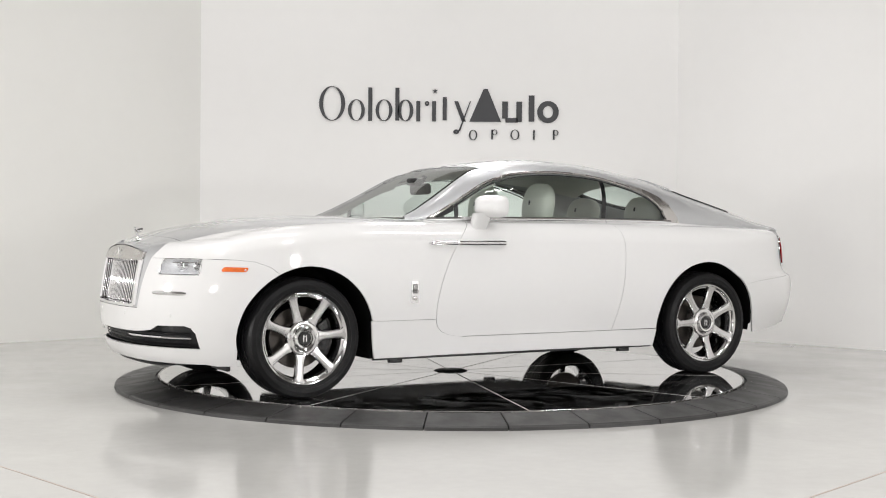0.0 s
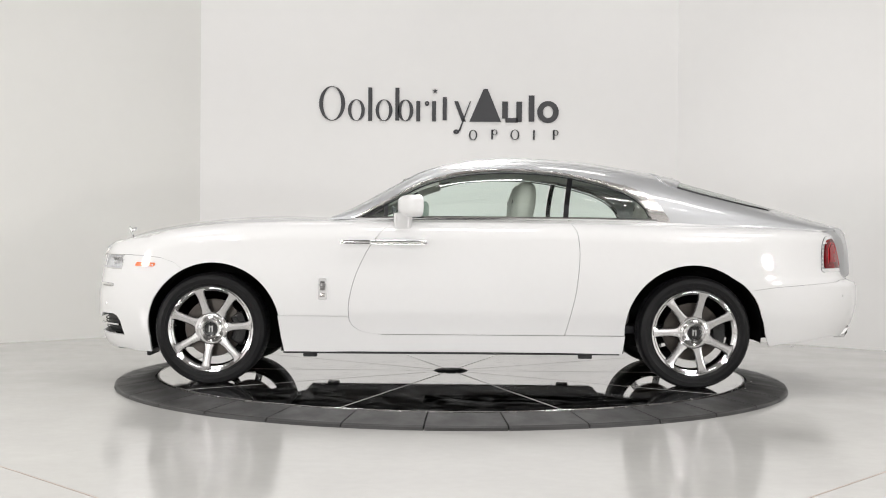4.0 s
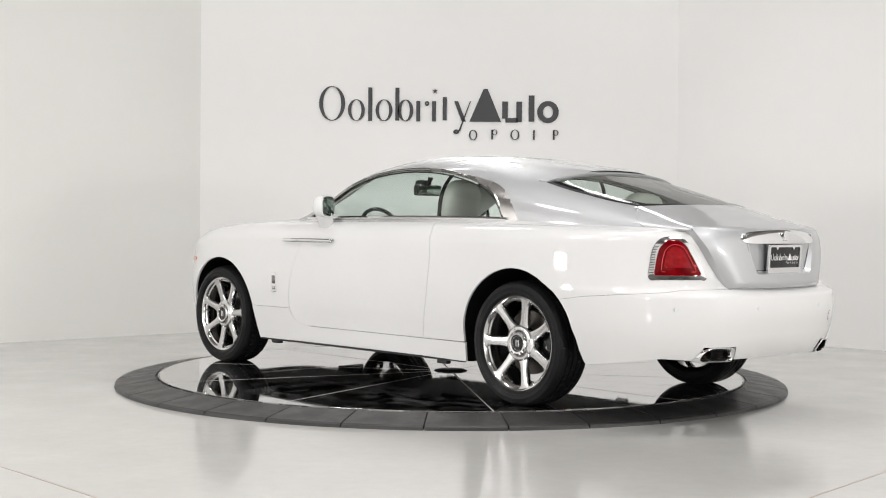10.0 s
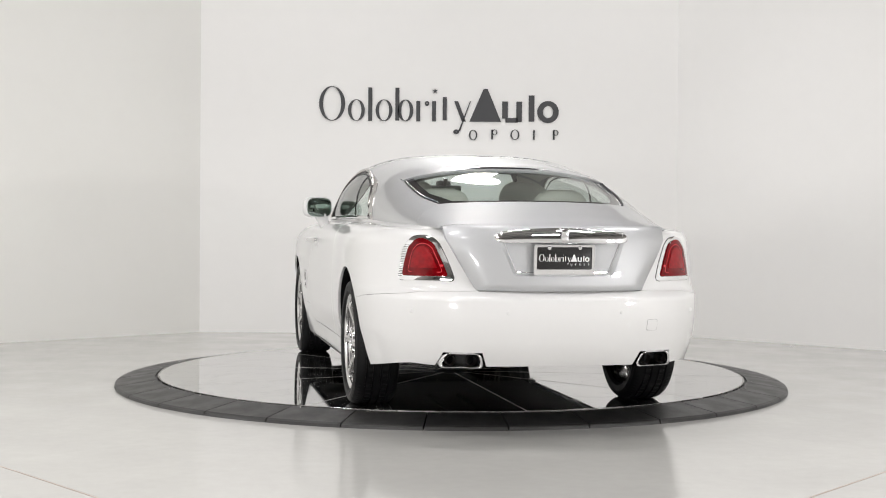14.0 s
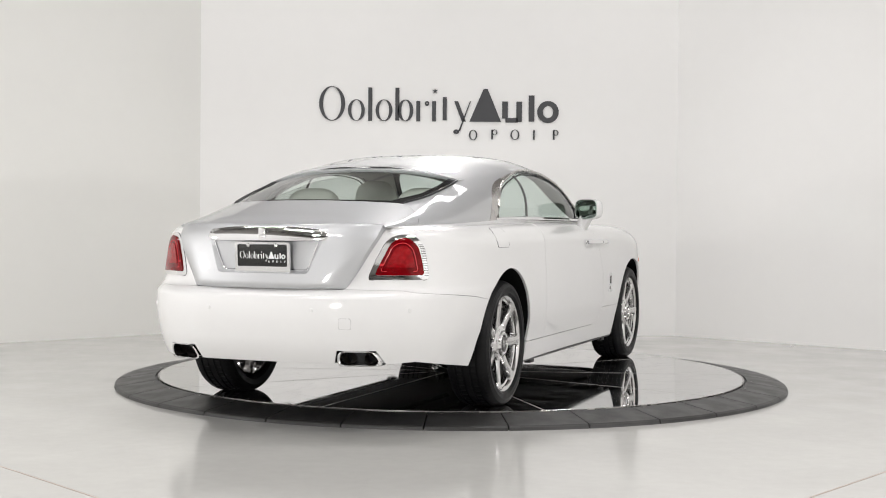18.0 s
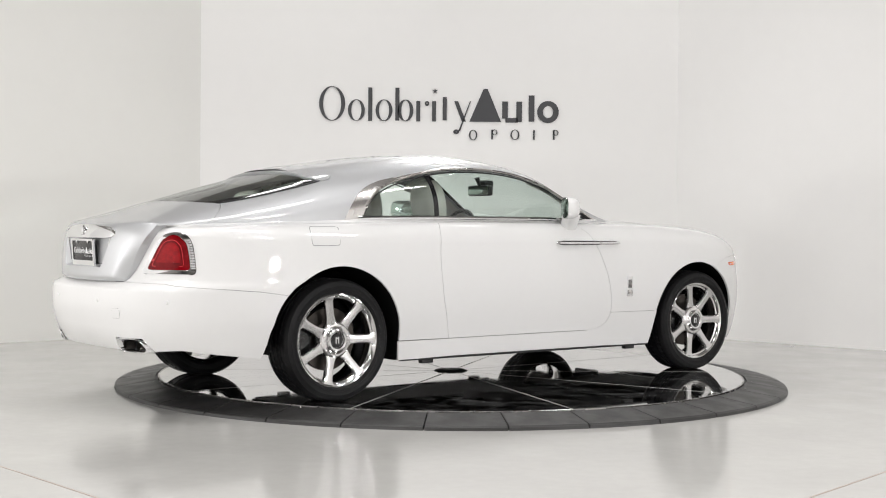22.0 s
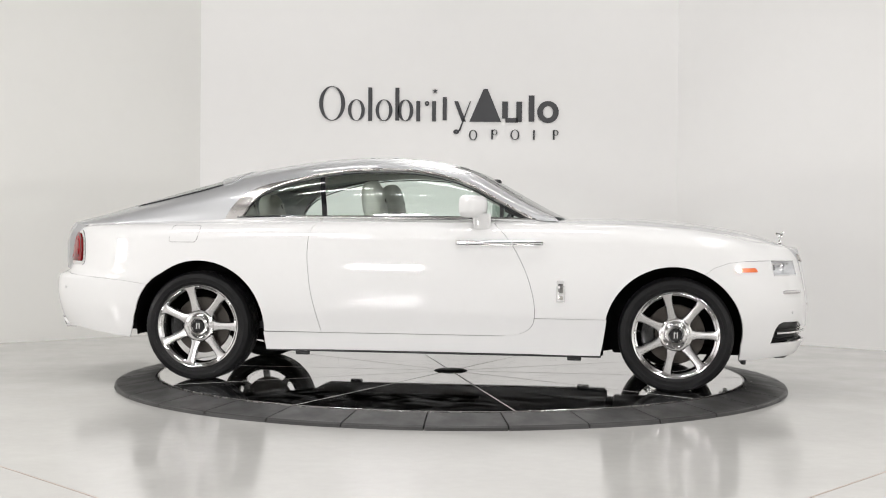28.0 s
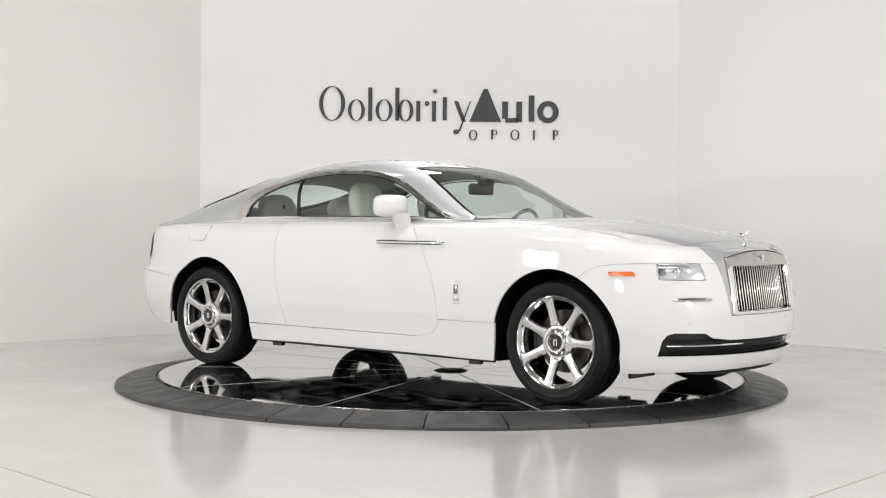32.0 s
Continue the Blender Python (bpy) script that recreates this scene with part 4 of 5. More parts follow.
# ---- wheels ----
def wheel_parts(spoke_turn, caliper_turn):
    """One wheel, its outer face towards +y, centre at the origin."""
    w = holder("wheel")
    r = 0.362
    tyre = [(0.268, -0.105), (0.285, -0.122), (0.318, -0.128), (0.342, -0.120), (0.354, -0.106), (0.359, -0.095), (r, -0.085)]
    for g in (-0.062, -0.022, 0.022, 0.062):
        tyre += [(r, g - 0.006), (r - 0.008, g - 0.004), (r - 0.008, g + 0.004), (r, g + 0.006)]
    tyre += [(r, 0.085), (0.359, 0.095), (0.354, 0.106), (0.346, 0.1165), (0.3445, 0.1195), (0.340, 0.1205), (0.3375, 0.1225), (0.322, 0.1265), (0.319, 0.128), (0.315, 0.1265),
             (0.296, 0.1245), (0.2945, 0.1265), (0.290, 0.1255), (0.285, 0.121), (0.272, 0.108), (0.266, 0.098)]
    tyre_bm = lathe(tyre, 168)
    for v in tyre_bm.verts:
        step = round(math.atan2(v.co.z, v.co.x) / (2 * math.pi / 168))
        if step % 2 and 0.08 < abs(v.co.y) < 0.11 and math.hypot(v.co.x, v.co.z) > 0.35:
            v.co.x, v.co.z = v.co.x * 0.992, v.co.z * 0.992
    for v in tyre_bm.verts:
        step = round(math.atan2(v.co.z, v.co.x) / (2 * math.pi / 168))
        if step % 3 == 0 and 0.025 < abs(v.co.y) < 0.058 and math.hypot(v.co.x, v.co.z) > 0.36:
            v.co.x, v.co.z = v.co.x * 0.988, v.co.z * 0.988
    part("tyre", tyre_bm, RUBBER, w, "black low-profile tyre", sharp=24)
    rim = [(0.264, -0.10), (0.250, -0.095), (0.240, -0.04), (0.238, 0.05), (0.246, 0.085), (0.262, 0.094), (0.277, 0.100), (0.280, 0.107), (0.274, 0.112), (0.262, 0.106), (0.256, 0.098), (0.256, -0.09)]
    part("rim", lathe(rim, 84), POLISHED, w, "polished alloy rim", sharp=28)
    spoke = spoke_mesh()
    for k in range(7):
        shared("spoke", spoke, w, Matrix.Rotation(2 * math.pi * k / 7 + radians(spoke_turn), 4, "Y"))
    hub = [(0.0, 0.100), (0.041, 0.100), (0.044, 0.094), (0.050, 0.108), (0.060, 0.111), (0.068, 0.106), (0.073, 0.096), (0.082, 0.091), (0.094, 0.090), (0.104, 0.084), (0.110, 0.072), (0.112, 0.05), (0.112, 0.02), (0.0, 0.02)]
    part("hub", lathe(hub, 56), POLISHED, w, "polished hub", sharp=25)
    part("centre_cap", lathe([(0.0, 0.1045), (0.038, 0.1035), (0.042, 0.099), (0.0, 0.090)], 36), BLACK_GLOSS, w, "black centre cap with a silver badge shape")
    for x0 in (-0.015, 0.003):
        part("badge_bar", box(x0 + 0.006, 0.1050, 0.0, 0.007, 0.002, 0.040, 0.0008), CHROME, w, smooth=False)
    part("badge_bar", box(0.0, 0.1050, 0.012, 0.022, 0.002, 0.006, 0.0008), CHROME, w, smooth=False)
    nut = lathe([(0.0, 0.098), (0.0055, 0.098), (0.0065, 0.094), (0.0065, 0.08), (0.0, 0.08)], 8)
    nut_me = mesh_of("wheel_nut", nut, POLISHED)
    for k in range(7):
        a = 2 * math.pi * k / 7 + 0.22
        shared("wheel_nut", nut_me, w, Matrix.Translation((0.085 * math.cos(a), -0.005, 0.085 * math.sin(a))))
    disc = part("brake_disc", lathe([(0.06, 0.0), (0.185, 0.0), (0.187, -0.004), (0.187, -0.028), (0.185, -0.032), (0.06, -0.032)], 64), BRAKE_IRON, w, "grey iron brake disc")
    rows = []
    for k in range(13):
        a = radians(-32 + 64 * k / 12) + radians(caliper_turn)
        rows.append([(q * math.cos(a), t, q * math.sin(a)) for q, t in ((0.13, -0.06), (0.215, -0.06), (0.222, -0.02), (0.215, 0.026), (0.135, 0.030), (0.125, 0.0))])
    cal = grid([r_ + [r_[0]] for r_ in rows])
    cal.verts.ensure_lookup_table()
    bmesh.ops.remove_doubles(cal, verts=cal.verts, dist=1e-6)
    bmesh.ops.holes_fill(cal, edges=[e for e in cal.edges if len(e.link_faces) == 1], sides=0)
    bmesh.ops.bevel(cal, geom=[e for e in cal.edges if e.calc_face_angle(0) > 0.6], offset=0.005, segments=2, affect="EDGES", profile=0.5)
    part("brake_caliper", tidy(cal), BLACK_GLOSS, w, "black brake caliper")
    part("valve", tube([(0.235, 0.095, 0.02), (0.222, 0.104, 0.02)], 0.004, 6), BLACK_PLASTIC, w)
    return w


def spoke_mesh():
    """A broad flat spoke with a chamfered edge, running out along +z."""
    rows = []
    for z, half, face, depth in ((0.080, 0.040, 0.078, 0.045), (0.106, 0.034, 0.082, 0.042), (0.120, 0.0295, 0.084, 0.040), (0.14, 0.0265, 0.087, 0.036), (0.18, 0.0255, 0.093, 0.032), (0.218, 0.0265, 0.099, 0.030), (0.240, 0.030, 0.102, 0.030), (0.252, 0.037, 0.104, 0.030), (0.262, 0.052, 0.106, 0.030)):
        rows.append([(-half, face - depth, z), (-half, face - 0.008, z), (-half + 0.006, face, z), (0, face + 0.0045, z), (half - 0.006, face, z), (half, face - 0.008, z), (half, face - depth, z)])
    bm = grid([r + [r[0]] for r in rows])
    bmesh.ops.remove_doubles(bm, verts=bm.verts, dist=1e-6)
    bmesh.ops.holes_fill(bm, edges=[e for e in bm.edges if len(e.link_faces) == 1], sides=0)
    return mesh_of("spoke", tidy(bm), SPOKE_ALLOY, sharp=30)


WHEEL_Z = 0.359
for wx, wy, spoke_turn, caliper_turn in ((1.556, 0.815, -85, 180), (-1.556, 0.82, 90, 180), (1.556, -0.815, -90, 0), (-1.556, -0.82, -90, 0)):
    one = wheel_parts(spoke_turn, caliper_turn)
    one.parent = car
    one.matrix_basis = pose(wx, wy, WHEEL_Z, 0, 0, 0 if wy > 0 else 180)
    tagged(one, "polished seven-spoke alloy wheel with a low tyre")

# arch liners and underbody
for cx, r0 in ((1.541, 0.447), (-1.547, 0.453)):
    rows = []
    for k in range(25):
        a = radians(-20 + 220 * k / 24)
        row = []
        for q, y in ((r0 - 0.011, None), (r0, 0.80), (r0, 0.55), (r0 - 0.05, 0.50), (0.02, 0.50)):
            low = 0.292 if cx < 0 and math.cos(a) < 0 else 0.215
            x, z = cx + q * (math.cos(a) if math.sin(a) > 0 else math.copysign(1.0, math.cos(a))), max(low, 0.355 + q * math.sin(a))
            if y is None:
                y = skin(sx(x) if x > 0 else rx_(x), max(z, 0.22))[1] - 0.012
            row.append((x, y, z))
        rows.append(row)
    pair("arch_liner", grid(rows), UNDERBODY, car)
under = box(0.0, 0, 0.235, 2.2, 1.70, 0.05, 0.01)
part("floor_pan", under, UNDERBODY, car)
part("front_undertray", box(1.68, 0, 0.230, 1.05, 1.0, 0.06, 0.02), UNDERBODY, car)
part("rear_undertray", box(-1.75, 0, 0.33, 1.3, 1.0, 0.07, 0.02), UNDERBODY, car)
part("front_core", box(1.75, 0, 0.58, 1.1, 0.98, 0.64, 0.05), UNDERBODY, car)
part("boot_core", box(-2.0, 0, 0.62, 1.1, 0.98, 0.62, 0.05), UNDERBODY, car)
pair("side_core", box(0.0, 0.765, 0.64, 1.98, 0.07, 0.76, 0.01), UNDERBODY, car)
pair("sill_strip", tube([(-1.08, 0.885, 0.213), (0, 0.89, 0.212), (1.09, 0.885, 0.210)], 0.008, 6), BLACK_PLASTIC, car)
for jx in (-0.86, 0.92):
    pair("jacking_point", box(jx, 0.86, 0.193, 0.09, 0.04, 0.025, 0.006), BLACK_PLASTIC, car)
pair("front_air_dam", box(1.985, 0.66, 0.192, 0.03, 0.26, 0.045, 0.008), BLACK_PLASTIC, car)
dam = [skin(s, 0.22) for s in np.linspace(sy(0.62), 2 * SFC - sy(0.62), 24)]
part("front_spoiler", tube([(x - 0.07, y * 0.95, 0.196) for x, y, z in dam], [0.003, 0.009, 0.016] + [0.022] * 18 + [0.016, 0.009, 0.003], 6, flat=0.6), BLACK_PLASTIC, car)
part("silencer", box(-2.12, 0, 0.36, 0.32, 0.8, 0.12, 0.045, 3), UNDERBODY, car)
for py in (-0.18, 0.18):
    part("exhaust_pipe", tube([(-2.05, py, 0.33), (-1.8, py, 0.29), (-1.2, py * 0.7, 0.215), (0.2, py * 0.6, 0.215)], 0.028, 10), UNDERBODY, car)
part("rear_axle", tube([(-1.556, -0.7, 0.34), (-1.556, 0.7, 0.34)], 0.035, 10), UNDERBODY, car)
part("front_axle", tube([(1.556, -0.7, 0.32), (1.556, 0.7, 0.32)], 0.03, 10), UNDERBODY, car)

# ---- front of the car ----
intake = [(SFC, 0.29), (sy(0.81), 0.29), (sy(0.79), 0.445), (sy(0.58), 0.445), (sy(0.52), 0.42), (SFC, 0.41)]
panel("lower_intake", two_ends(intake, SFC), skin, BLACK_PLASTIC, car, "black mesh lower air intake", cell=(0.06, 0.04), lift=-0.055, flange=0.0)


def along_skin(z, y0, y1, out, n=18, z1=None):
    """Points on the nose from half-width y0 to y1 at the height z."""
    pts = []
    for k in range(n + 1):
        s = (sy(y0) if y0 >= 0 else 2 * SFC - sy(-y0))
        e = (sy(y1) if y1 >= 0 else 2 * SFC - sy(-y1))
        t = s + (e - s) * k / n
        h = z + ((z1 if z1 is not None else z) - z) * k / n
        p = Vector(skin(t, h))
        d = Vector((p.x - 1.3, p.y * 0.75, 0)).normalized()
        pts.append(p + d * out)
    return pts


pair("intake_blade", tube(along_skin(0.368, 0.765, 0.27, -0.012, 18), [0.009] * 17 + [0.007, 0.002], 8, flat=0.8), CHROME, car, "thin chrome blade in the air intake")
for k in range(5):
    zz = 0.318 + 0.018 * k
    part("intake_slat", tube(along_skin(zz, 0.74, -0.74, -0.038, 20), 0.004, 4), BLACK_PLASTIC, car)

# grille
grille = holder("grille")
grille.parent = car
tagged(grille, "upright chrome radiator grille with vertical vanes")


def grille_x(z, y):
    return curve((0.53, 2.456), (0.70, 2.434), (0.82, 2.410), (0.90, 2.385))(z) - 0.035 * (y / 0.38) ** 2


go = edge_points(rounded([(-0.385, 0.534), (0.385, 0.534), (0.382, 0.838), (-0.382, 0.838)], 0.02, 3), 3)
gi = edge_points(rounded([(-0.340, 0.556), (0.340, 0.556), (0.338, 0.812), (-0.338, 0.812)], 0.02, 3), 3)
rows = [[(grille_x(z, y) - 0.05, y, z) for y, z in go], [(grille_x(z, y), y, z) for y, z in go],
        [(grille_x(z, y) + 0.008, y * 0.99, z) for y, z in [((a[0] * 0.8 + b[0] * 0.2), (a[1] * 0.8 + b[1] * 0.2)) for a, b in zip(go, gi)]],
        [(grille_x(z, y) + 0.006, y, z) for y, z in [((a[0] * 0.2 + b[0] * 0.8), (a[1] * 0.2 + b[1] * 0.8)) for a, b in zip(go, gi)]],
        [(grille_x(z, y) - 0.004, y, z) for y, z in gi], [(grille_x(z, y) - 0.10, y, z) for y, z in gi]]
bm = grid([r + [r[0]] for r in rows])
bmesh.ops.remove_doubles(bm, verts=bm.verts, dist=1e-5)
part("grille_frame", tidy(bm), CHROME, grille, "polished chrome grille surround", sharp=25)
hd_y = np.linspace(-0.380, 0.380, 16)
hd_top = [0.905 - 0.042 * abs(y / 0.38) ** 2.0 for y in hd_y]
hd = [[(grille_x(0.813 + (zt - 0.813) * k, y) + o, y, 0.813 + (zt - 0.813) * k) for y, zt in zip(hd_y, hd_top)] for k, o in ((0.0, 0.004), (0.06, 0.010), (0.94, 0.004), (1.0, -0.003))]
cap_edge = [Vector((2.300 + 0.012 * (1 - (y / 0.38) ** 2), y, hood_mid(2.30) - 0.003 - 0.016 * (y / 0.38) ** 2)) for y in hd_y]
lip_rows = []
for k in range(7):
    t = k / 6
    lip_rows.append([])
    for y, zt, c in zip(hd_y, hd_top, cap_edge):
        a = Vector((grille_x(zt, y) + 0.005, y, zt + 0.002))
        b = Vector((grille_x(zt, y) - 0.010, y, zt + 0.75 * (c.z - zt)))
        lip_rows[-1].append(a * (1 - t) ** 2 + b * 2 * t * (1 - t) + c * t * t)
lip_rows = [[Vector((r_[0].x - 0.10, r_[0].y, r_[0].z))] + r_ + [Vector((r_[-1].x - 0.10, r_[-1].y, r_[-1].z))] for r_ in lip_rows]
part("nose_lip", tidy(grid(lip_rows)), SILVER_PAINT, car)
hd = [[(r_[0][0] - 0.10, r_[0][1], r_[0][2])] + r_ + [(r_[-1][0] - 0.10, r_[-1][1], r_[-1][2])] for r_ in hd]
part("grille_header", tidy(grid(hd)), SATIN, grille, "polished chrome grille header")
part("grille_backing", tidy(grid([[(grille_x(z, y) - 0.098, y, z) for y in (-0.345, 0, 0.345)] for z in (0.55, 0.70, 0.82)])), BLACK_PLASTIC, grille)
vane = box(0, 0, 0, 0.034, 0.0135, 0.262, 0.005)
VANE = mesh_of("vane", vane, VANE_STEEL, sharp=60)
VANE.materials.append(CHROME)
# Front edges chrome, sides dark: the grille's inner shade put into the colour.
for f in VANE.polygons:
    f.material_index = 1 if f.normal.x > 0.4 else 0
for k in range(24):
    y = -0.322 + 0.644 * k / 23
    x = grille_x(0.684, y) - 0.058
    shared("vane", VANE, grille, Matrix.Translation((x, y, 0.684)) @ Matrix.Rotation(radians(-9), 4, "Y"))
part("badge_plate", box(grille_x(0.860, 0) + 0.010, 0, 0.862, 0.004, 0.026, 0.046, 0.002), CHROME, grille, "small chrome badge plate")


def statuette():
    """A plain small figure shape on a round foot: leaning stem with two swept-back wings."""
    bm = lathe([(0.0, 0.0), (0.026, 0.0), (0.024, 0.010), (0.010, 0.018), (0.007, 0.034), (0.010, 0.050), (0.011, 0.062), (0.006, 0.074), (0.008, 0.082), (0.006, 0.090), (0.0, 0.093)], 14, "Z")
    for v in bm.verts:
        v.co.x += 0.35 * max(0, v.co.z - 0.02)
    for s in (-1, 1):
        grid([[(0.004, s * 0.005, 0.078), (-0.010, s * 0.009, 0.080), (-0.024, s * 0.011, 0.084)], [(0.010, s * 0.007, 0.070), (-0.008, s * 0.012, 0.070), (-0.022, s * 0.014, 0.072)],
              [(0.004, s * 0.004, 0.058), (-0.006, s * 0.008, 0.056), (-0.014, s * 0.010, 0.056)]], bm=bm)
    return bm


orn = part("bonnet_ornament", statuette(), CHROME, car, "small chrome winged figure on the bonnet")
orn.matrix_basis = Matrix.Translation((2.285, 0, hood_mid(2.285) - 0.003)) @ Matrix.Scale(1.02, 4)

# headlamps
hl = [(at_x(2.148, 0.829), 0.829), (at_x(2.166, 0.737), 0.737), (sy(0.70), 0.737), (sy(0.548), 0.737), (sy(0.558), 0.79), (sy(0.568), 0.829), (sy(0.72), 0.829)]
hl_r = rounded(hl, 0.02, 3)
for ob in panel("headlamp", hl_r, skin, CLEAR, car, "clear rectangular headlamp with chrome inside", cell=(0.05, 0.05), mirror=True, lift=-0.002, flange=0.0):
    sgn = 1 if sum(v.co.y for v in ob.data.vertices) > 0 else -1
    rows = []
    for k in range(9):
        s = at_x(2.148, 0.78) + (sy(0.553) - at_x(2.148, 0.78)) * k / 8
        rows.append([])
        for z, o in ((0.739, 0.004), (0.752, 0.030), (0.785, 0.042), (0.815, 0.030), (0.827, 0.004)):
            o = 0.004 + (o - 0.004) * math.sin(math.pi * k / 8) ** 0.4 if 0 < k < 8 else 0.004
            p = Vector(skin(s, z))
            d = Vector((p.x - 1.3, p.y * 0.75, 0)).normalized()
            q = p - d * o
            rows[-1].append((q.x, q.y * sgn, q.z))
    part("reflector", tidy(grid(rows)), LAMP_GREY, ob, "grey lamp housing")
    edge = [Vector(skin(u, v)) for u, v in hl_r + hl_r[:1]]
    part("lamp_edge", tube([(q.x, q.y * sgn, q.z) for q in edge], 0.0038, 6), CHROME, ob, "thin chrome edge")
    p = Vector(skin(at_x(2.185, 0.783), 0.783))
    b = part("projector", lathe([(0.0, 0.010), (0.018, 0.006), (0.027, -0.006), (0.030, -0.012), (0.034, -0.012), (0.034, -0.03)], 24, "X"), VANE_STEEL, ob, "grey round projector lens")
    b.matrix_basis = Matrix.Translation((p.x - 0.022, (p.y - 0.012) * sgn, p.z)) @ Matrix.Rotation(radians(38 * sgn), 4, "Z")
    for yy, rr in ((0.665, 0.030), (0.765, 0.030)):
        p = Vector(skin(sy(yy), 0.783))
        bowl = lathe([(0.0, 0.004), (0.020, 0.010), (0.026, 0.022), (rr, 0.024), (rr + 0.003, 0.016), (rr + 0.003, -0.02)], 24, "X")
        b = part("lamp_lens", bowl, CHROME, ob)
        b.matrix_basis = Matrix.Translation((p.x - 0.040, p.y * sgn - 0.012 * sgn, p.z))
    p0, p1 = Vector(skin(sy(0.62), 0.808)), Vector(skin(sy(0.81), 0.808))
    p0, p1 = Vector((p0.x - 0.014, p0.y * sgn, p0.z)), Vector((p1.x - 0.014, p1.y * sgn, p1.z))
    part("light_bar", tube([p0, (p0 + p1) / 2 + Vector((0.012, 0.012 * sgn, 0)), p1], 0.005, 6), SATIN, ob, "satin bar inside the lamp")
slot_mesh = tube(along_skin(0.628, 0.53, 0.735, 0.000, 8), [0.007, 0.0115, 0.012, 0.012, 0.012, 0.012, 0.012, 0.0115, 0.007], 8, flat=1.1)
pair("bumper_slot", slot_mesh, POLISHED, car, "narrow satin slot under the headlamp")
for yy in (0.66, 0.25):
    p = Vector(skin(sy(yy), 0.50))
    dot = lathe([(0.0, 0.004), (0.010, 0.003), (0.012, -0.004)], 16, "X")
    for s in (1, -1):
        b = part("parking_sensor", dot.copy(), WHITE_PAINT, car)
        b.matrix_basis = Matrix.Translation((p.x, p.y * s, p.z)) @ Matrix.Rotation(math.atan2(p.y * s * 0.55, p.x - 1.5), 4, "Z")
    dot.free()

# side marker lamps
mk = rounded([(at_x(1.925, 0.756), 0.756), (at_x(2.06, 0.758), 0.758), (at_x(2.045, 0.785), 0.785), (at_x(1.912, 0.782), 0.782)], 0.012, 3)
panel("side_marker", mk, skin, ORANGE_LENS, car, "orange side marker lamp", cell=(0.02, 0.03), mirror=True, lift=0.006, flange=0.012)

for s in (1, -1):
    p = Vector(skin(at_x(1.935, 0.769), 0.769))
    b = part("marker_screw", lathe([(0.0, 0.003), (0.005, 0.002), (0.006, 0.0)], 10), CHROME, car)
    b.matrix_basis = Matrix.Translation((p.x, (p.y + 0.007) * s, p.z)) @ Matrix.Rotation(0 if s > 0 else math.pi, 4, "Z")

# ---- flanks ----
def on_flank(x, z, out=0.0):
    p = Vector(skin(x, z))
    return p + Vector((0, out, 0))


hz = 0.927
handle = tube([on_flank(x, hz, o) for x, o in ((0.160, 0.006), (0.172, 0.022), (0.20, 0.028), (0.36, 0.030), (0.523, 0.028))], [0.006, 0.010, 0.0115, 0.0115, 0.011], 10, flat=1.25)
for d, h_bm in zip(doors, (handle.copy(), mirrored(handle))):
    part("door_handle", h_bm, CHROME, d, "long chrome door handle")
handle.free()
lead = tube([on_flank(x, hz, o) for x, o in ((0.532, 0.028), (0.60, 0.027), (0.69, 0.024), (0.718, 0.018), (0.728, 0.006))], [0.0105, 0.0105, 0.010, 0.008, 0.004], 10, flat=1.25)
pair("handle_finisher", lead, CHROME, car, "chrome finisher in line with the handle")
badge = rounded([(0.806, 0.556), (0.862, 0.556), (0.858, 0.692), (0.810, 0.692)], 0.008, 3)
for ob in panel("wing_badge", badge, skin, CHROME, car, "upright chrome badge on the wing", cell=(0.05, 0.05), mirror=True, lift=0.007, flange=0.01):
    sgn = 1 if ob.data.vertices[0].co.y > 0 else -1
    for z0, z1 in ((0.615, 0.672), (0.573, 0.598)):
        q = on_flank(0.834, (z0 + z1) / 2, 0.0085)
        part("badge_inset", box(q.x, q.y * sgn, q.z, 0.030, 0.004, z1 - z0, 0.003), VANE_STEEL if z0 > 0.6 else SATIN, ob)
fuel = rounded([(-1.765, 0.916), (-1.755, 1.0), (-1.540, 1.0), (-1.562, 0.916)], 0.022, 4)
fz = curve((0.9, 0.9), (0.916, 0.914), (1.0, 1.022), (1.05, 1.04))
lid_poly = [(rx_(u), fz(v)) for u, v in fuel]
fuel_lid = panel("fuel_flap", lid_poly, skin, WHITE_PAINT, car, cell=(0.06, 0.03), lift=0.0025, flange=0.006, mirror=True)
for ob in fuel_lid:
    if sum(v.co.y for v in ob.data.vertices) > 0:
        bpy.data.objects.remove(ob)

def joint_line(name, outline, parent, side=1, r=0.0016):
    pts = []
    for u, v in outline + outline[:1]:
        q = Vector(skin(u, v))
        du, dv = Vector(skin(u + 0.004, v)) - Vector(skin(u - 0.004, v)), Vector(skin(u, v + 0.004)) - Vector(skin(u, v - 0.004))
        n = du.cross(dv).normalized()
        q = q + n * (0.0020 if n.dot(Vector((q.x * 0.2, q.y, 0.1))) > 0 else -0.0020)
        pts.append(Vector((q.x, q.y * side, q.z)))
    return part(name, tube(pts, r, 5), BLACK_PLASTIC, parent)


joint_line("flap_joint", lid_poly, car, -1, 0.0013)

# mirrors: shell, glass, foot
MIRROR_TURN = Matrix.Translation((0.288, 0.946, 1.160)) @ Matrix.Rotation(radians(31), 4, "Z")


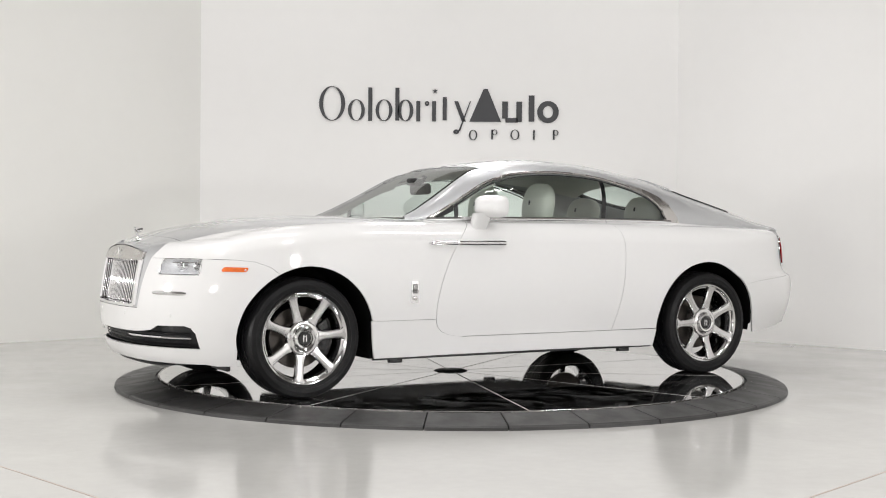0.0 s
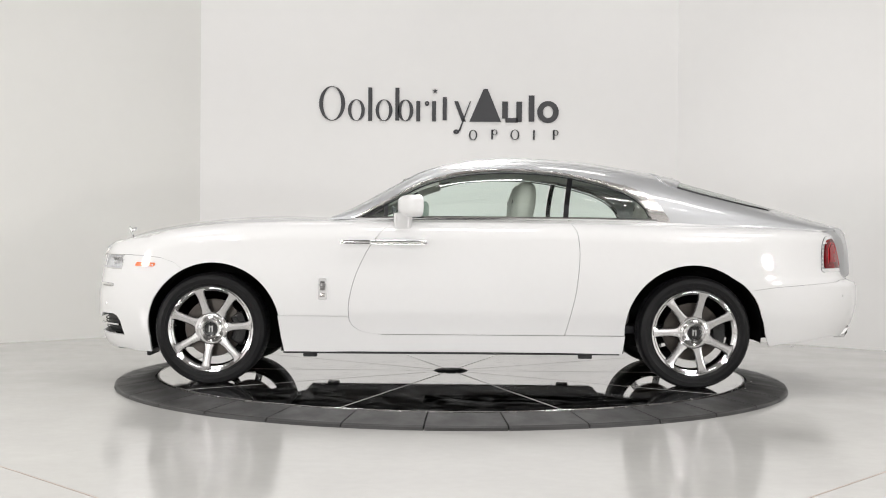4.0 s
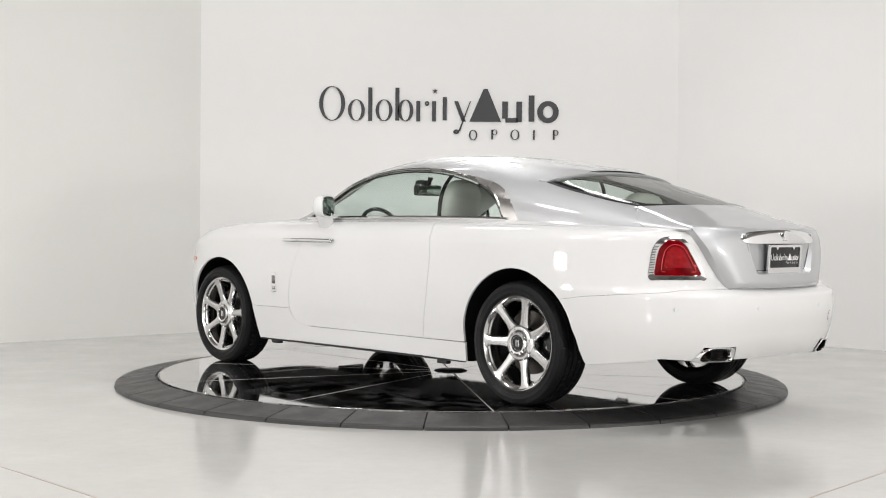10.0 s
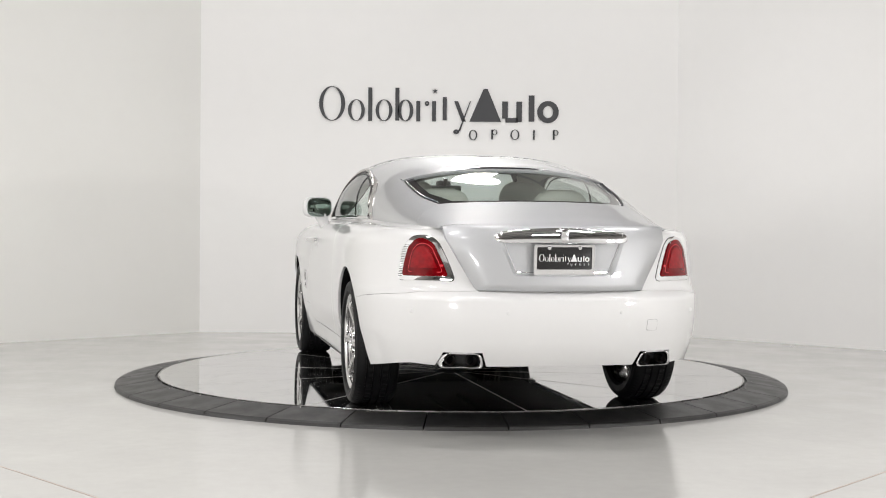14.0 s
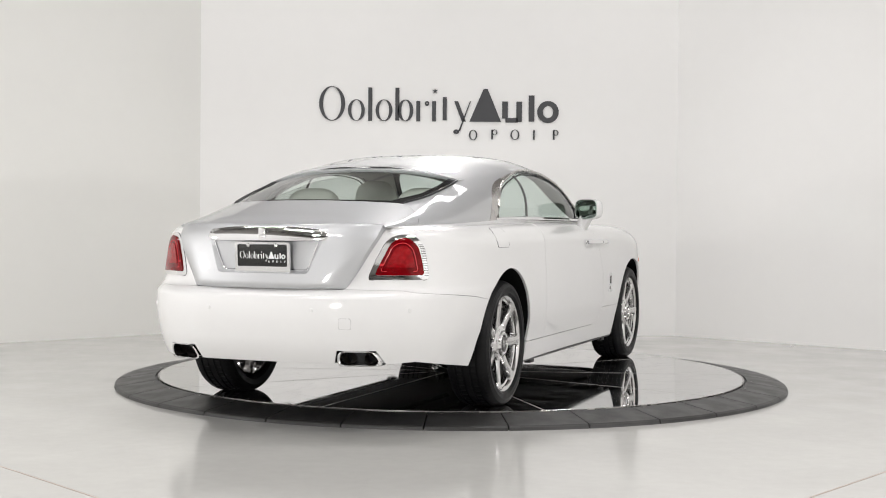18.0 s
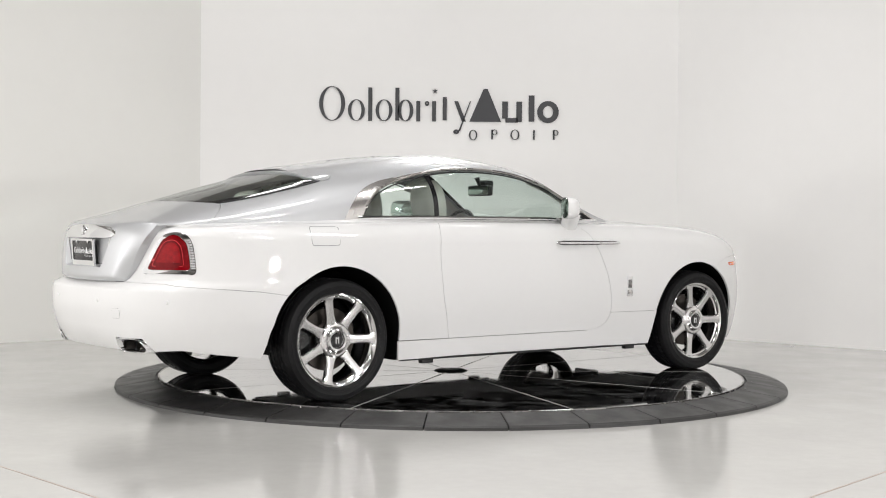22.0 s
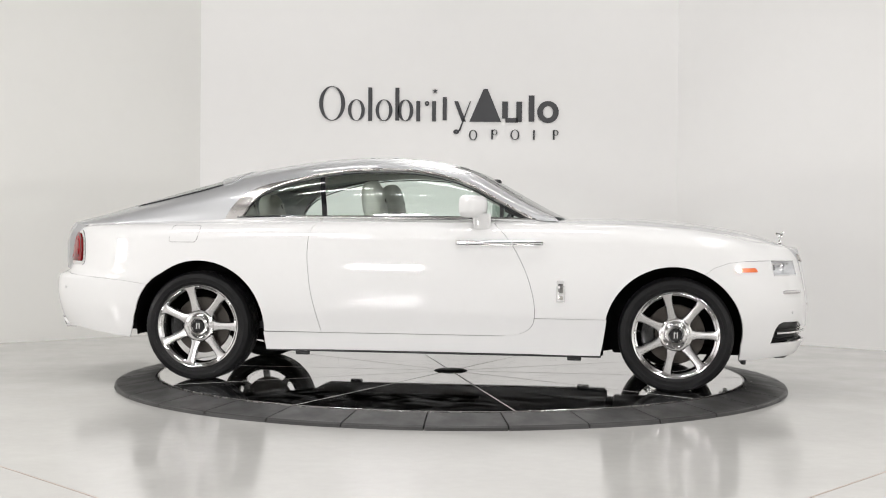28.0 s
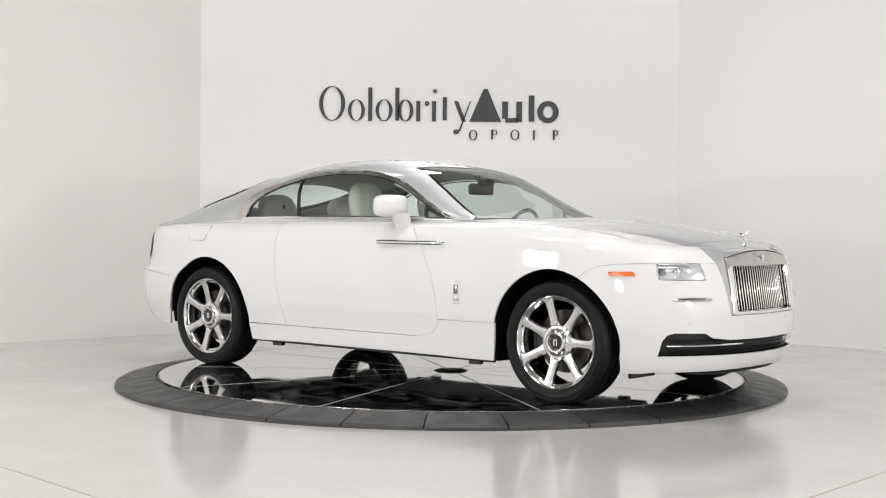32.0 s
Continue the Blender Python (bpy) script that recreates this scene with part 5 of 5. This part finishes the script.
def mirror_shell():
    rows = []
    for k in range(11):
        t = (k / 10) ** 1.5
        x = 0.048 - 0.096 * t
        grow = (1 - (1 - t) ** 3) ** 0.36 if k else 0.15
        hw, hh = 0.114 * grow, 0.073 * grow
        rows.append([MIRROR_TURN @ Vector((x, hw * math.copysign(abs(math.cos(a)) ** 0.55, math.cos(a)), hh * math.copysign(abs(math.sin(a)) ** 0.55, math.sin(a))))
                     for a in [2 * math.pi * j / 28 for j in range(28)]])
    bm = grid([r + [r[0]] for r in rows])
    bmesh.ops.remove_doubles(bm, verts=bm.verts, dist=1e-5)
    bmesh.ops.holes_fill(bm, edges=[e for e in bm.edges if len(e.link_faces) == 1], sides=0)
    return tidy(bm)


shell = mirror_shell()
shells = []
other = mirrored(shell)
for bm in (shell, other):
    shells.append(part("door_mirror", bm, WHITE_PAINT, car, "white door mirror on a short foot", sharp=40))
for sh, sgn in zip(shells, (1, -1)):
    face = [(0.106 * math.copysign(abs(math.cos(2 * math.pi * k / 28)) ** 0.58, math.cos(2 * math.pi * k / 28)), 0.067 * math.copysign(abs(math.sin(2 * math.pi * k / 28)) ** 0.58, math.sin(2 * math.pi * k / 28))) for k in range(28)]
    part("mirror_glass", prism(face, 0.006, Matrix.Translation((0.288, 0.946 * sgn, 1.160)) @ Matrix.Rotation(radians(31 * sgn), 4, "Z") @ Matrix.Translation((-0.0465, 0, 0)) @ Matrix.Rotation(-math.pi / 2, 4, "Y") @ Matrix.Rotation(math.pi / 2, 4, "Z"), bevel=0.002), MIRROR_GLASS, sh, "mirror glass")
    fr = []
    for z, x0, x1, y0, y1 in ((1.115, 0.262, 0.382, 0.862, 0.952), (1.08, 0.264, 0.382, 0.852, 0.938), (1.05, 0.267, 0.381, 0.842, 0.922), (1.005, 0.270, 0.380, 0.83, 0.90)):
        cx, cy, hx, hy = (x0 + x1) / 2, (y0 + y1) / 2, (x1 - x0) / 2, (y1 - y0) / 2
        fr.append([(cx + hx * math.copysign(abs(math.cos(a)) ** 0.6, math.cos(a)), (cy + hy * math.copysign(abs(math.sin(a)) ** 0.6, math.sin(a))) * sgn, z) for a in [2 * math.pi * j / 24 for j in range(24)]])
    ft = grid([r + [r[0]] for r in fr])
    bmesh.ops.remove_doubles(ft, verts=ft.verts, dist=1e-5)
    part("mirror_foot", tidy(ft), WHITE_PAINT, sh)

# ---- tail ----
def rear_pts(poly):
    return [(ry_(y) if kind == "y" else at_x(y, z), z) for kind, y, z in poly]


tl = rounded(rear_pts([("y", 0.53, 0.752), ("y", 0.565, 0.85), ("y", 0.61, 0.945), ("y", 0.645, 0.975), ("y", 0.69, 0.985), ("x", -2.438, 0.979), ("x", -2.412, 0.938), ("x", -2.405, 0.87), ("x", -2.403, 0.752)]), 0.028, 4)
tl_in = rounded(rear_pts([("y", 0.562, 0.774), ("y", 0.592, 0.85), ("y", 0.632, 0.938), ("y", 0.66, 0.960), ("y", 0.69, 0.968), ("x", -2.458, 0.961), ("x", -2.434, 0.926), ("x", -2.427, 0.868), ("x", -2.425, 0.774)]), 0.022, 4)
lamps = panel("tail_lamp", tl, skin, CHROME, car, "red tail lamp in a chrome surround", cell=(0.05, 0.04), mirror=True, lift=0.006, flange=0.016)
for lamp_ob in lamps:
    sgn = 1 if sum(v.co.y for v in lamp_ob.data.vertices) > 0 else -1
    sk = (lambda s, z: skin(s, z)) if sgn > 0 else (lambda s, z: (skin(s, z)[0], -skin(s, z)[1], skin(s, z)[2]))
    panel("red_lens", tl_in, sk, RED_LENS, lamp_ob, "deep red lens", cell=(0.04, 0.04), lift=0.013, flange=0.01)
    rim = [Vector(sk(u, v)) for u, v in tl + tl[:1]]
    part("lamp_joint", tube(rim, 0.0022, 5, caps=False), BLACK_GLOSS, lamp_ob, "dark joint round the lamp")
    for k in range(19):  # fine ribs down the outer side of the surround
        z = 0.775 + 0.0088 * k
        edge = -2.4035 - 0.02 * max(0.0, (z - 0.89) / 0.06) ** 2
        rib = [Vector(sk(at_x(edge - 0.020 * j / 4, z), z)) + Vector((-0.003, 0.0062 * sgn, 0)) for j in range(5)]
        part("surround_rib", tube(rib, 0.0016, 5), BLACK_GLOSS, lamp_ob)
    ring = [(0.5 * (min(u for u, v in tl_in) + max(u for u, v in tl_in)) * 0.24 + u * 0.76, 0.868 * 0.24 + v * 0.76) for u, v in tl_in]
    ring_pts = [Vector(sk(u, v)) + Vector((-0.0135, 0.004 * sgn, 0)) for u, v in ring + ring[:1]]
    part("lens_line", tube(ring_pts, 0.0022, 5, caps=False), RED_INNER, lamp_ob, "lighter red line inside the lens")
    core = [(0.5 * (min(u for u, v in tl_in) + max(u for u, v in tl_in)) * 0.42 + u * 0.58, 0.872 * 0.42 + v * 0.58) for u, v in tl_in]
    panel("lens_core", core, sk, RED_CORE, lamp_ob, "bright faceted red lens core", cell=(0.03, 0.03), lift=0.0165, flange=0.004)
    bar = rounded(rear_pts([("y", 0.60, 0.822), ("y", 0.605, 0.834), ("x", -2.56, 0.834), ("x", -2.56, 0.822)]), 0.004, 2)
    panel("lens_bar", bar, sk, RED_INNER, lamp_ob, cell=(0.04, 0.04), lift=0.0145, flange=0.002)
bar_rows = []
for k in range(41):
    y = -0.354 * math.cos(math.pi * k / 40)
    end = max(0.001, 1 - (abs(y) / 0.3545) ** 10) ** 0.4
    z0, z1 = 0.944, 1.0275 - 0.17 * y * y
    mid, tall = (z0 + z1) / 2, (z1 - z0) / 2 * end
    bar_rows.append([(-2.709 + 0.26 * y * y - o * end, y, mid + tall * v) for v, o in (
        (-0.9, -0.016), (-1.0, 0.0), (-0.97, 0.017), (-0.86, 0.0235), (-0.55, 0.0245), (-0.1, 0.0215), (0.35, 0.016), (0.72, 0.0095), (0.93, 0.003), (1.0, -0.004), (0.9, -0.016))])
bar_bm = grid(bar_rows, closed=True)
bmesh.ops.holes_fill(bar_bm, edges=[e for e in bar_bm.edges if len(e.link_faces) == 1], sides=0)
bar_ob = part("boot_chrome_bar", tidy(bar_bm), CHROME, car, "broad chrome bar above the plate", sharp=45)
part("bar_badge", box(-2.733, 0, 0.992, 0.014, 0.040, 0.056, 0.004), CHROME, bar_ob)
plate = holder("licence_plate")
plate.parent = car
tagged(plate, "black show plate with pale shapes in a chrome frame")
plate.matrix_basis = Matrix.Translation((-2.716, 0.156, 0.787)) @ Matrix.Rotation(radians(-4), 4, "Y") @ Matrix(((0, 0, -1, 0), (-1, 0, 0, 0), (0, 1, 0, 0), (0, 0, 0, 1)))
part("plate_sheet", prism(rounded(bar_shape(0, 0, 0.312, 0.152), 0.01, 3), 0.006, bevel=0.001), PLATE_BLACK, plate, "black plate")
po, pi_ = rounded(bar_shape(-0.004, -0.004, 0.316, 0.156), 0.012, 3), rounded(bar_shape(0.011, 0.030, 0.301, 0.144), 0.008, 3)
part("plate_frame", solid_ring(po, pi_, 0.011), CHROME, plate, "chrome plate frame", smooth=False)
for px in (0.075, 0.237):
    part("plate_screw", lathe([(0.0, 0.014), (0.006, 0.0135), (0.010, 0.011), (0.010, 0.004)], 12, "Z"), CHROME, plate).matrix_basis = pose(px, 0.140, 0)
emblem(plate, PLATE_WHITE, 1.5, False, Matrix.Translation((0.022, 0.050, 0.006)) @ Matrix.Scale(0.00063, 4))
for yy in (0.745, 0.295):
    p = Vector(skin(ry_(yy), 0.60))
    dot = lathe([(0.0, -0.004), (0.010, -0.003), (0.012, 0.004)], 16, "X")
    for s in (1, -1):
        b = part("parking_sensor", dot.copy(), WHITE_PAINT, car)
        b.matrix_basis = Matrix.Translation((p.x, p.y * s, p.z)) @ Matrix.Rotation(-math.atan2(p.y * s * 0.35, -p.x - 1.5), 4, "Z")
    dot.free()
hook = rounded([(2 * SRC - ry_(0.44), 0.505), (2 * SRC - ry_(0.50), 0.505), (2 * SRC - ry_(0.50), 0.56), (2 * SRC - ry_(0.44), 0.56)], 0.01, 3)
panel("towing_cover", hook, skin, WHITE_PAINT, car, cell=(0.05, 0.05), lift=0.0025, flange=0.005)
joint_line("cover_joint", hook, car, 1, 0.0007)
for s in (1, -1):
    eo = rounded([(0.402 * s, 0.312), (0.628 * s, 0.312), (0.602 * s, 0.392), (0.425 * s, 0.392)], 0.034, 6)
    ei = rounded([(0.418 * s, 0.322), (0.612 * s, 0.322), (0.590 * s, 0.383), (0.437 * s, 0.383)], 0.028, 6)

    def tip(y, z, o):
        return (skin(ry_(abs(y)), max(z, 0.33))[0] - o, y, z)
    rows = [[tip(y, z, -0.06) for y, z in eo], [tip(y, z, 0.004) for y, z in eo], [tip((a[0] + b[0]) / 2, (a[1] + b[1]) / 2, 0.010) for a, b in zip(eo, ei)], [tip(y, z, 0.004) for y, z in ei], [tip(y, z, -0.06) for y, z in ei]]
    bm = grid([r + [r[0]] for r in rows])
    bmesh.ops.remove_doubles(bm, verts=bm.verts, dist=1e-5)
    tip_ob = part("exhaust_tip", tidy(bm), CHROME, car, "trapezoid chrome exhaust tip", sharp=50)
    bm = bmesh.new()
    bm.faces.new([bm.verts.new(tip(y, z, -0.058)) for y, z in ei])
    part("tip_inside", tidy(bm), BLACK_PLASTIC, tip_ob, smooth=False)
    for yy in (0.465, 0.565):
        t_bm = lathe([(0.026, -0.05), (0.026, 0.0), (0.022, 0.0), (0.022, -0.05)], 20, "X")
        b = part("tailpipe", t_bm, BRAKE_IRON, tip_ob)
        b.matrix_basis = Matrix.Translation((skin(ry_(yy), 0.352)[0] + 0.055, yy * s, 0.352))

# roof fin and screen details
part("high_stop_lamp", tube([(-1.525 + 0.08 * y * y, y, cabin(-1.525, ay(-1.525, y))[2] + 0.0065) for y in np.linspace(-0.29, 0.29, 13)], [0.003, 0.008, 0.011] + [0.013] * 7 + [0.011, 0.008, 0.003], 8, flat=0.55), BLACK_GLOSS, car, "dark high-level stop lamp")

# ---- cabin inside ----
part("cabin_floor", box(-0.35, 0, 0.36, 2.3, 1.45, 0.05, 0.01), DARK_TRIM, car)
part("dashboard", box(0.56, 0, 0.92, 0.36, 1.40, 0.24, 0.07, 3), DARK_TRIM, car, "dark dashboard")
part("parcel_shelf", box(-1.85, 0, 0.97, 0.85, 1.18, 0.06, 0.02), LEATHER, car, "pale parcel shelf")
pair("door_card", box(-0.2, 0.715, 0.88, 1.3, 0.06, 0.36, 0.02), LEATHER, car, "pale leather door lining")
part("bulkhead", box(0.72, 0, 0.72, 0.06, 1.45, 0.6, 0.01), UNDERBODY, car)


def headliner():
    rows = []
    for x in np.linspace(0.02, -1.50, 18):
        rows.append([Vector(cabin(x, a)) * 1.0 - Vector((0, 0.030 * math.cos(a), 0.030)) for a in np.linspace(0.75, math.pi - 0.75, 18)])
    return grid(rows)


part("headliner", tidy(headliner()), HEADLINER, car, "pale cloth headliner")


def seat(name, x, y, z, lean, w, tall, label):
    s = holder(name, pose(x, y, z))
    s.parent = car
    tagged(s, label)
    part("cushion", box(0.05, 0, 0.10, 0.52, w, 0.20, 0.07, 4), LEATHER, s)
    if name == "rear_seat":  # its foot is drawn in between the wheel arches
        back = [box(0, 0, 0.48, 0.17, w * 0.95, 0.22, 0.07, 4), box(0.012, 0, 0.20, 0.15, w * 0.4, 0.38, 0.05, 3)]
    else:
        back = [box(0, 0, 0.30, 0.17, w * 0.95, 0.58, 0.07, 4)]
    for bm in back:
        part("backrest", bm, LEATHER, s).matrix_basis = Matrix.Translation((-0.20, 0, 0.12)) @ Matrix.Rotation(radians(-lean), 4, "Y")
    rows = []
    for k in range(13):
        a = math.pi * (k / 12 - 0.5)
        fat, up = max(0.02, math.cos(a)) ** 0.6, math.sin(a)
        rows.append([(0.078 * fat * math.copysign(abs(math.cos(q)) ** 0.75, math.cos(q)), w * 0.29 * fat * math.copysign(abs(math.sin(q)) ** 0.75, math.sin(q)), tall * 0.5 * math.copysign(abs(up) ** 0.9, up))
                     for q in [2 * math.pi * j / 24 for j in range(24)]])
    pad = grid(rows, closed=True)
    bmesh.ops.holes_fill(pad, edges=[e for e in pad.edges if len(e.link_faces) == 1], sides=0)
    h = part("headrest", tidy(pad), LEATHER, s, sharp=60)
    h.matrix_basis = Matrix.Translation((-0.20 - math.sin(radians(lean)) * 0.66, 0, 0.12 + 0.66)) @ Matrix.Rotation(radians(-lean * 0.6), 4, "Y")
    part("headrest_badge", box(0.080, 0, 0.01, 0.004, 0.018, 0.03, 0.0015), DARK_TRIM, h)
    return s


for sy_ in (0.37, -0.37):
    seat("front_seat", -0.10, sy_, 0.40, 16, 0.52, 0.32, "pale leather front seat with a tall headrest")
    seat("rear_seat", -0.97, sy_, 0.36, 22, 0.60, 0.24, "pale leather rear seat with a low headrest")
wheel_s = lathe([(0.185 + 0.014 * math.cos(a), 0.014 * math.sin(a)) for a in [2 * math.pi * k / 10 for k in range(11)]], 40, "X")
sw = part("steering_wheel", wheel_s, DARK_TRIM, car, "dark steering wheel")
sw.matrix_basis = pose(0.34, 0.37, 0.98, 0, 22, 0)
part("steering_boss", box(0, 0, 0, 0.07, 0.19, 0.15, 0.035, 3), DARK_TRIM, sw)
part("steering_spoke", box(0.01, 0, 0, 0.02, 0.36, 0.03, 0.008), DARK_TRIM, sw)
mir = part("rear_view_mirror", box(0.27, 0, 1.292, 0.045, 0.25, 0.080, 0.020, 3), BLACK_PLASTIC, car, "black interior mirror")
part("mirror_face", box(0.2462, 0, 1.292, 0.004, 0.226, 0.060, 0.0015), MIRROR_GLASS, mir, "mirror glass")
part("sensor_pod", box(0.315, 0, 1.340, 0.09, 0.10, 0.055, 0.02, 3), BLACK_PLASTIC, mir)
part("mirror_stem", tube([(0.27, 0, 1.31), (0.25, 0, 1.345), (0.235, 0, 1.385)], [0.010, 0.012, 0.020], 10), BLACK_PLASTIC, mir)


# ---- the turn ----
TURN = ((0.0, 210.55), (1.0, 202.68), (2.0, 194.95), (3.0, 187.49), (6.0, 164.72), (7.0, 156.75), (8.0, 148.73), (9.0, 140.7), (10.0, 132.81), (11.0, 125.3), (12.0, 117.9), (13.0, 110.11), (14.0, 102.1),
        (17.0, 76.93), (18.0, 69.08), (19.0, 61.64), (20.0, 53.95), (21.0, 46.17), (22.0, 37.98), (23.0, 29.95), (24.0, 22.25), (25.0, 14.67), (28.0, -7.76), (29.0, -15.53), (30.0, -23.48), (31.0, -31.55), (32.0, -39.59))


def motions():
    walk(cam, [(0.0, CAMERA_AT), (32.0, CAMERA_AT)])
    walk(turntable, [(t, pose(0, 0, 0, 0, 0, a)) for t, a in TURN])
    walk(car, [(t, pose(-0.0072 * math.cos(radians(a)) - 0.0016 * math.sin(radians(a)), -0.0072 * math.sin(radians(a)) + 0.0016 * math.cos(radians(a)), DISC_Z, 0, 0, a)) for t, a in TURN])


motions()
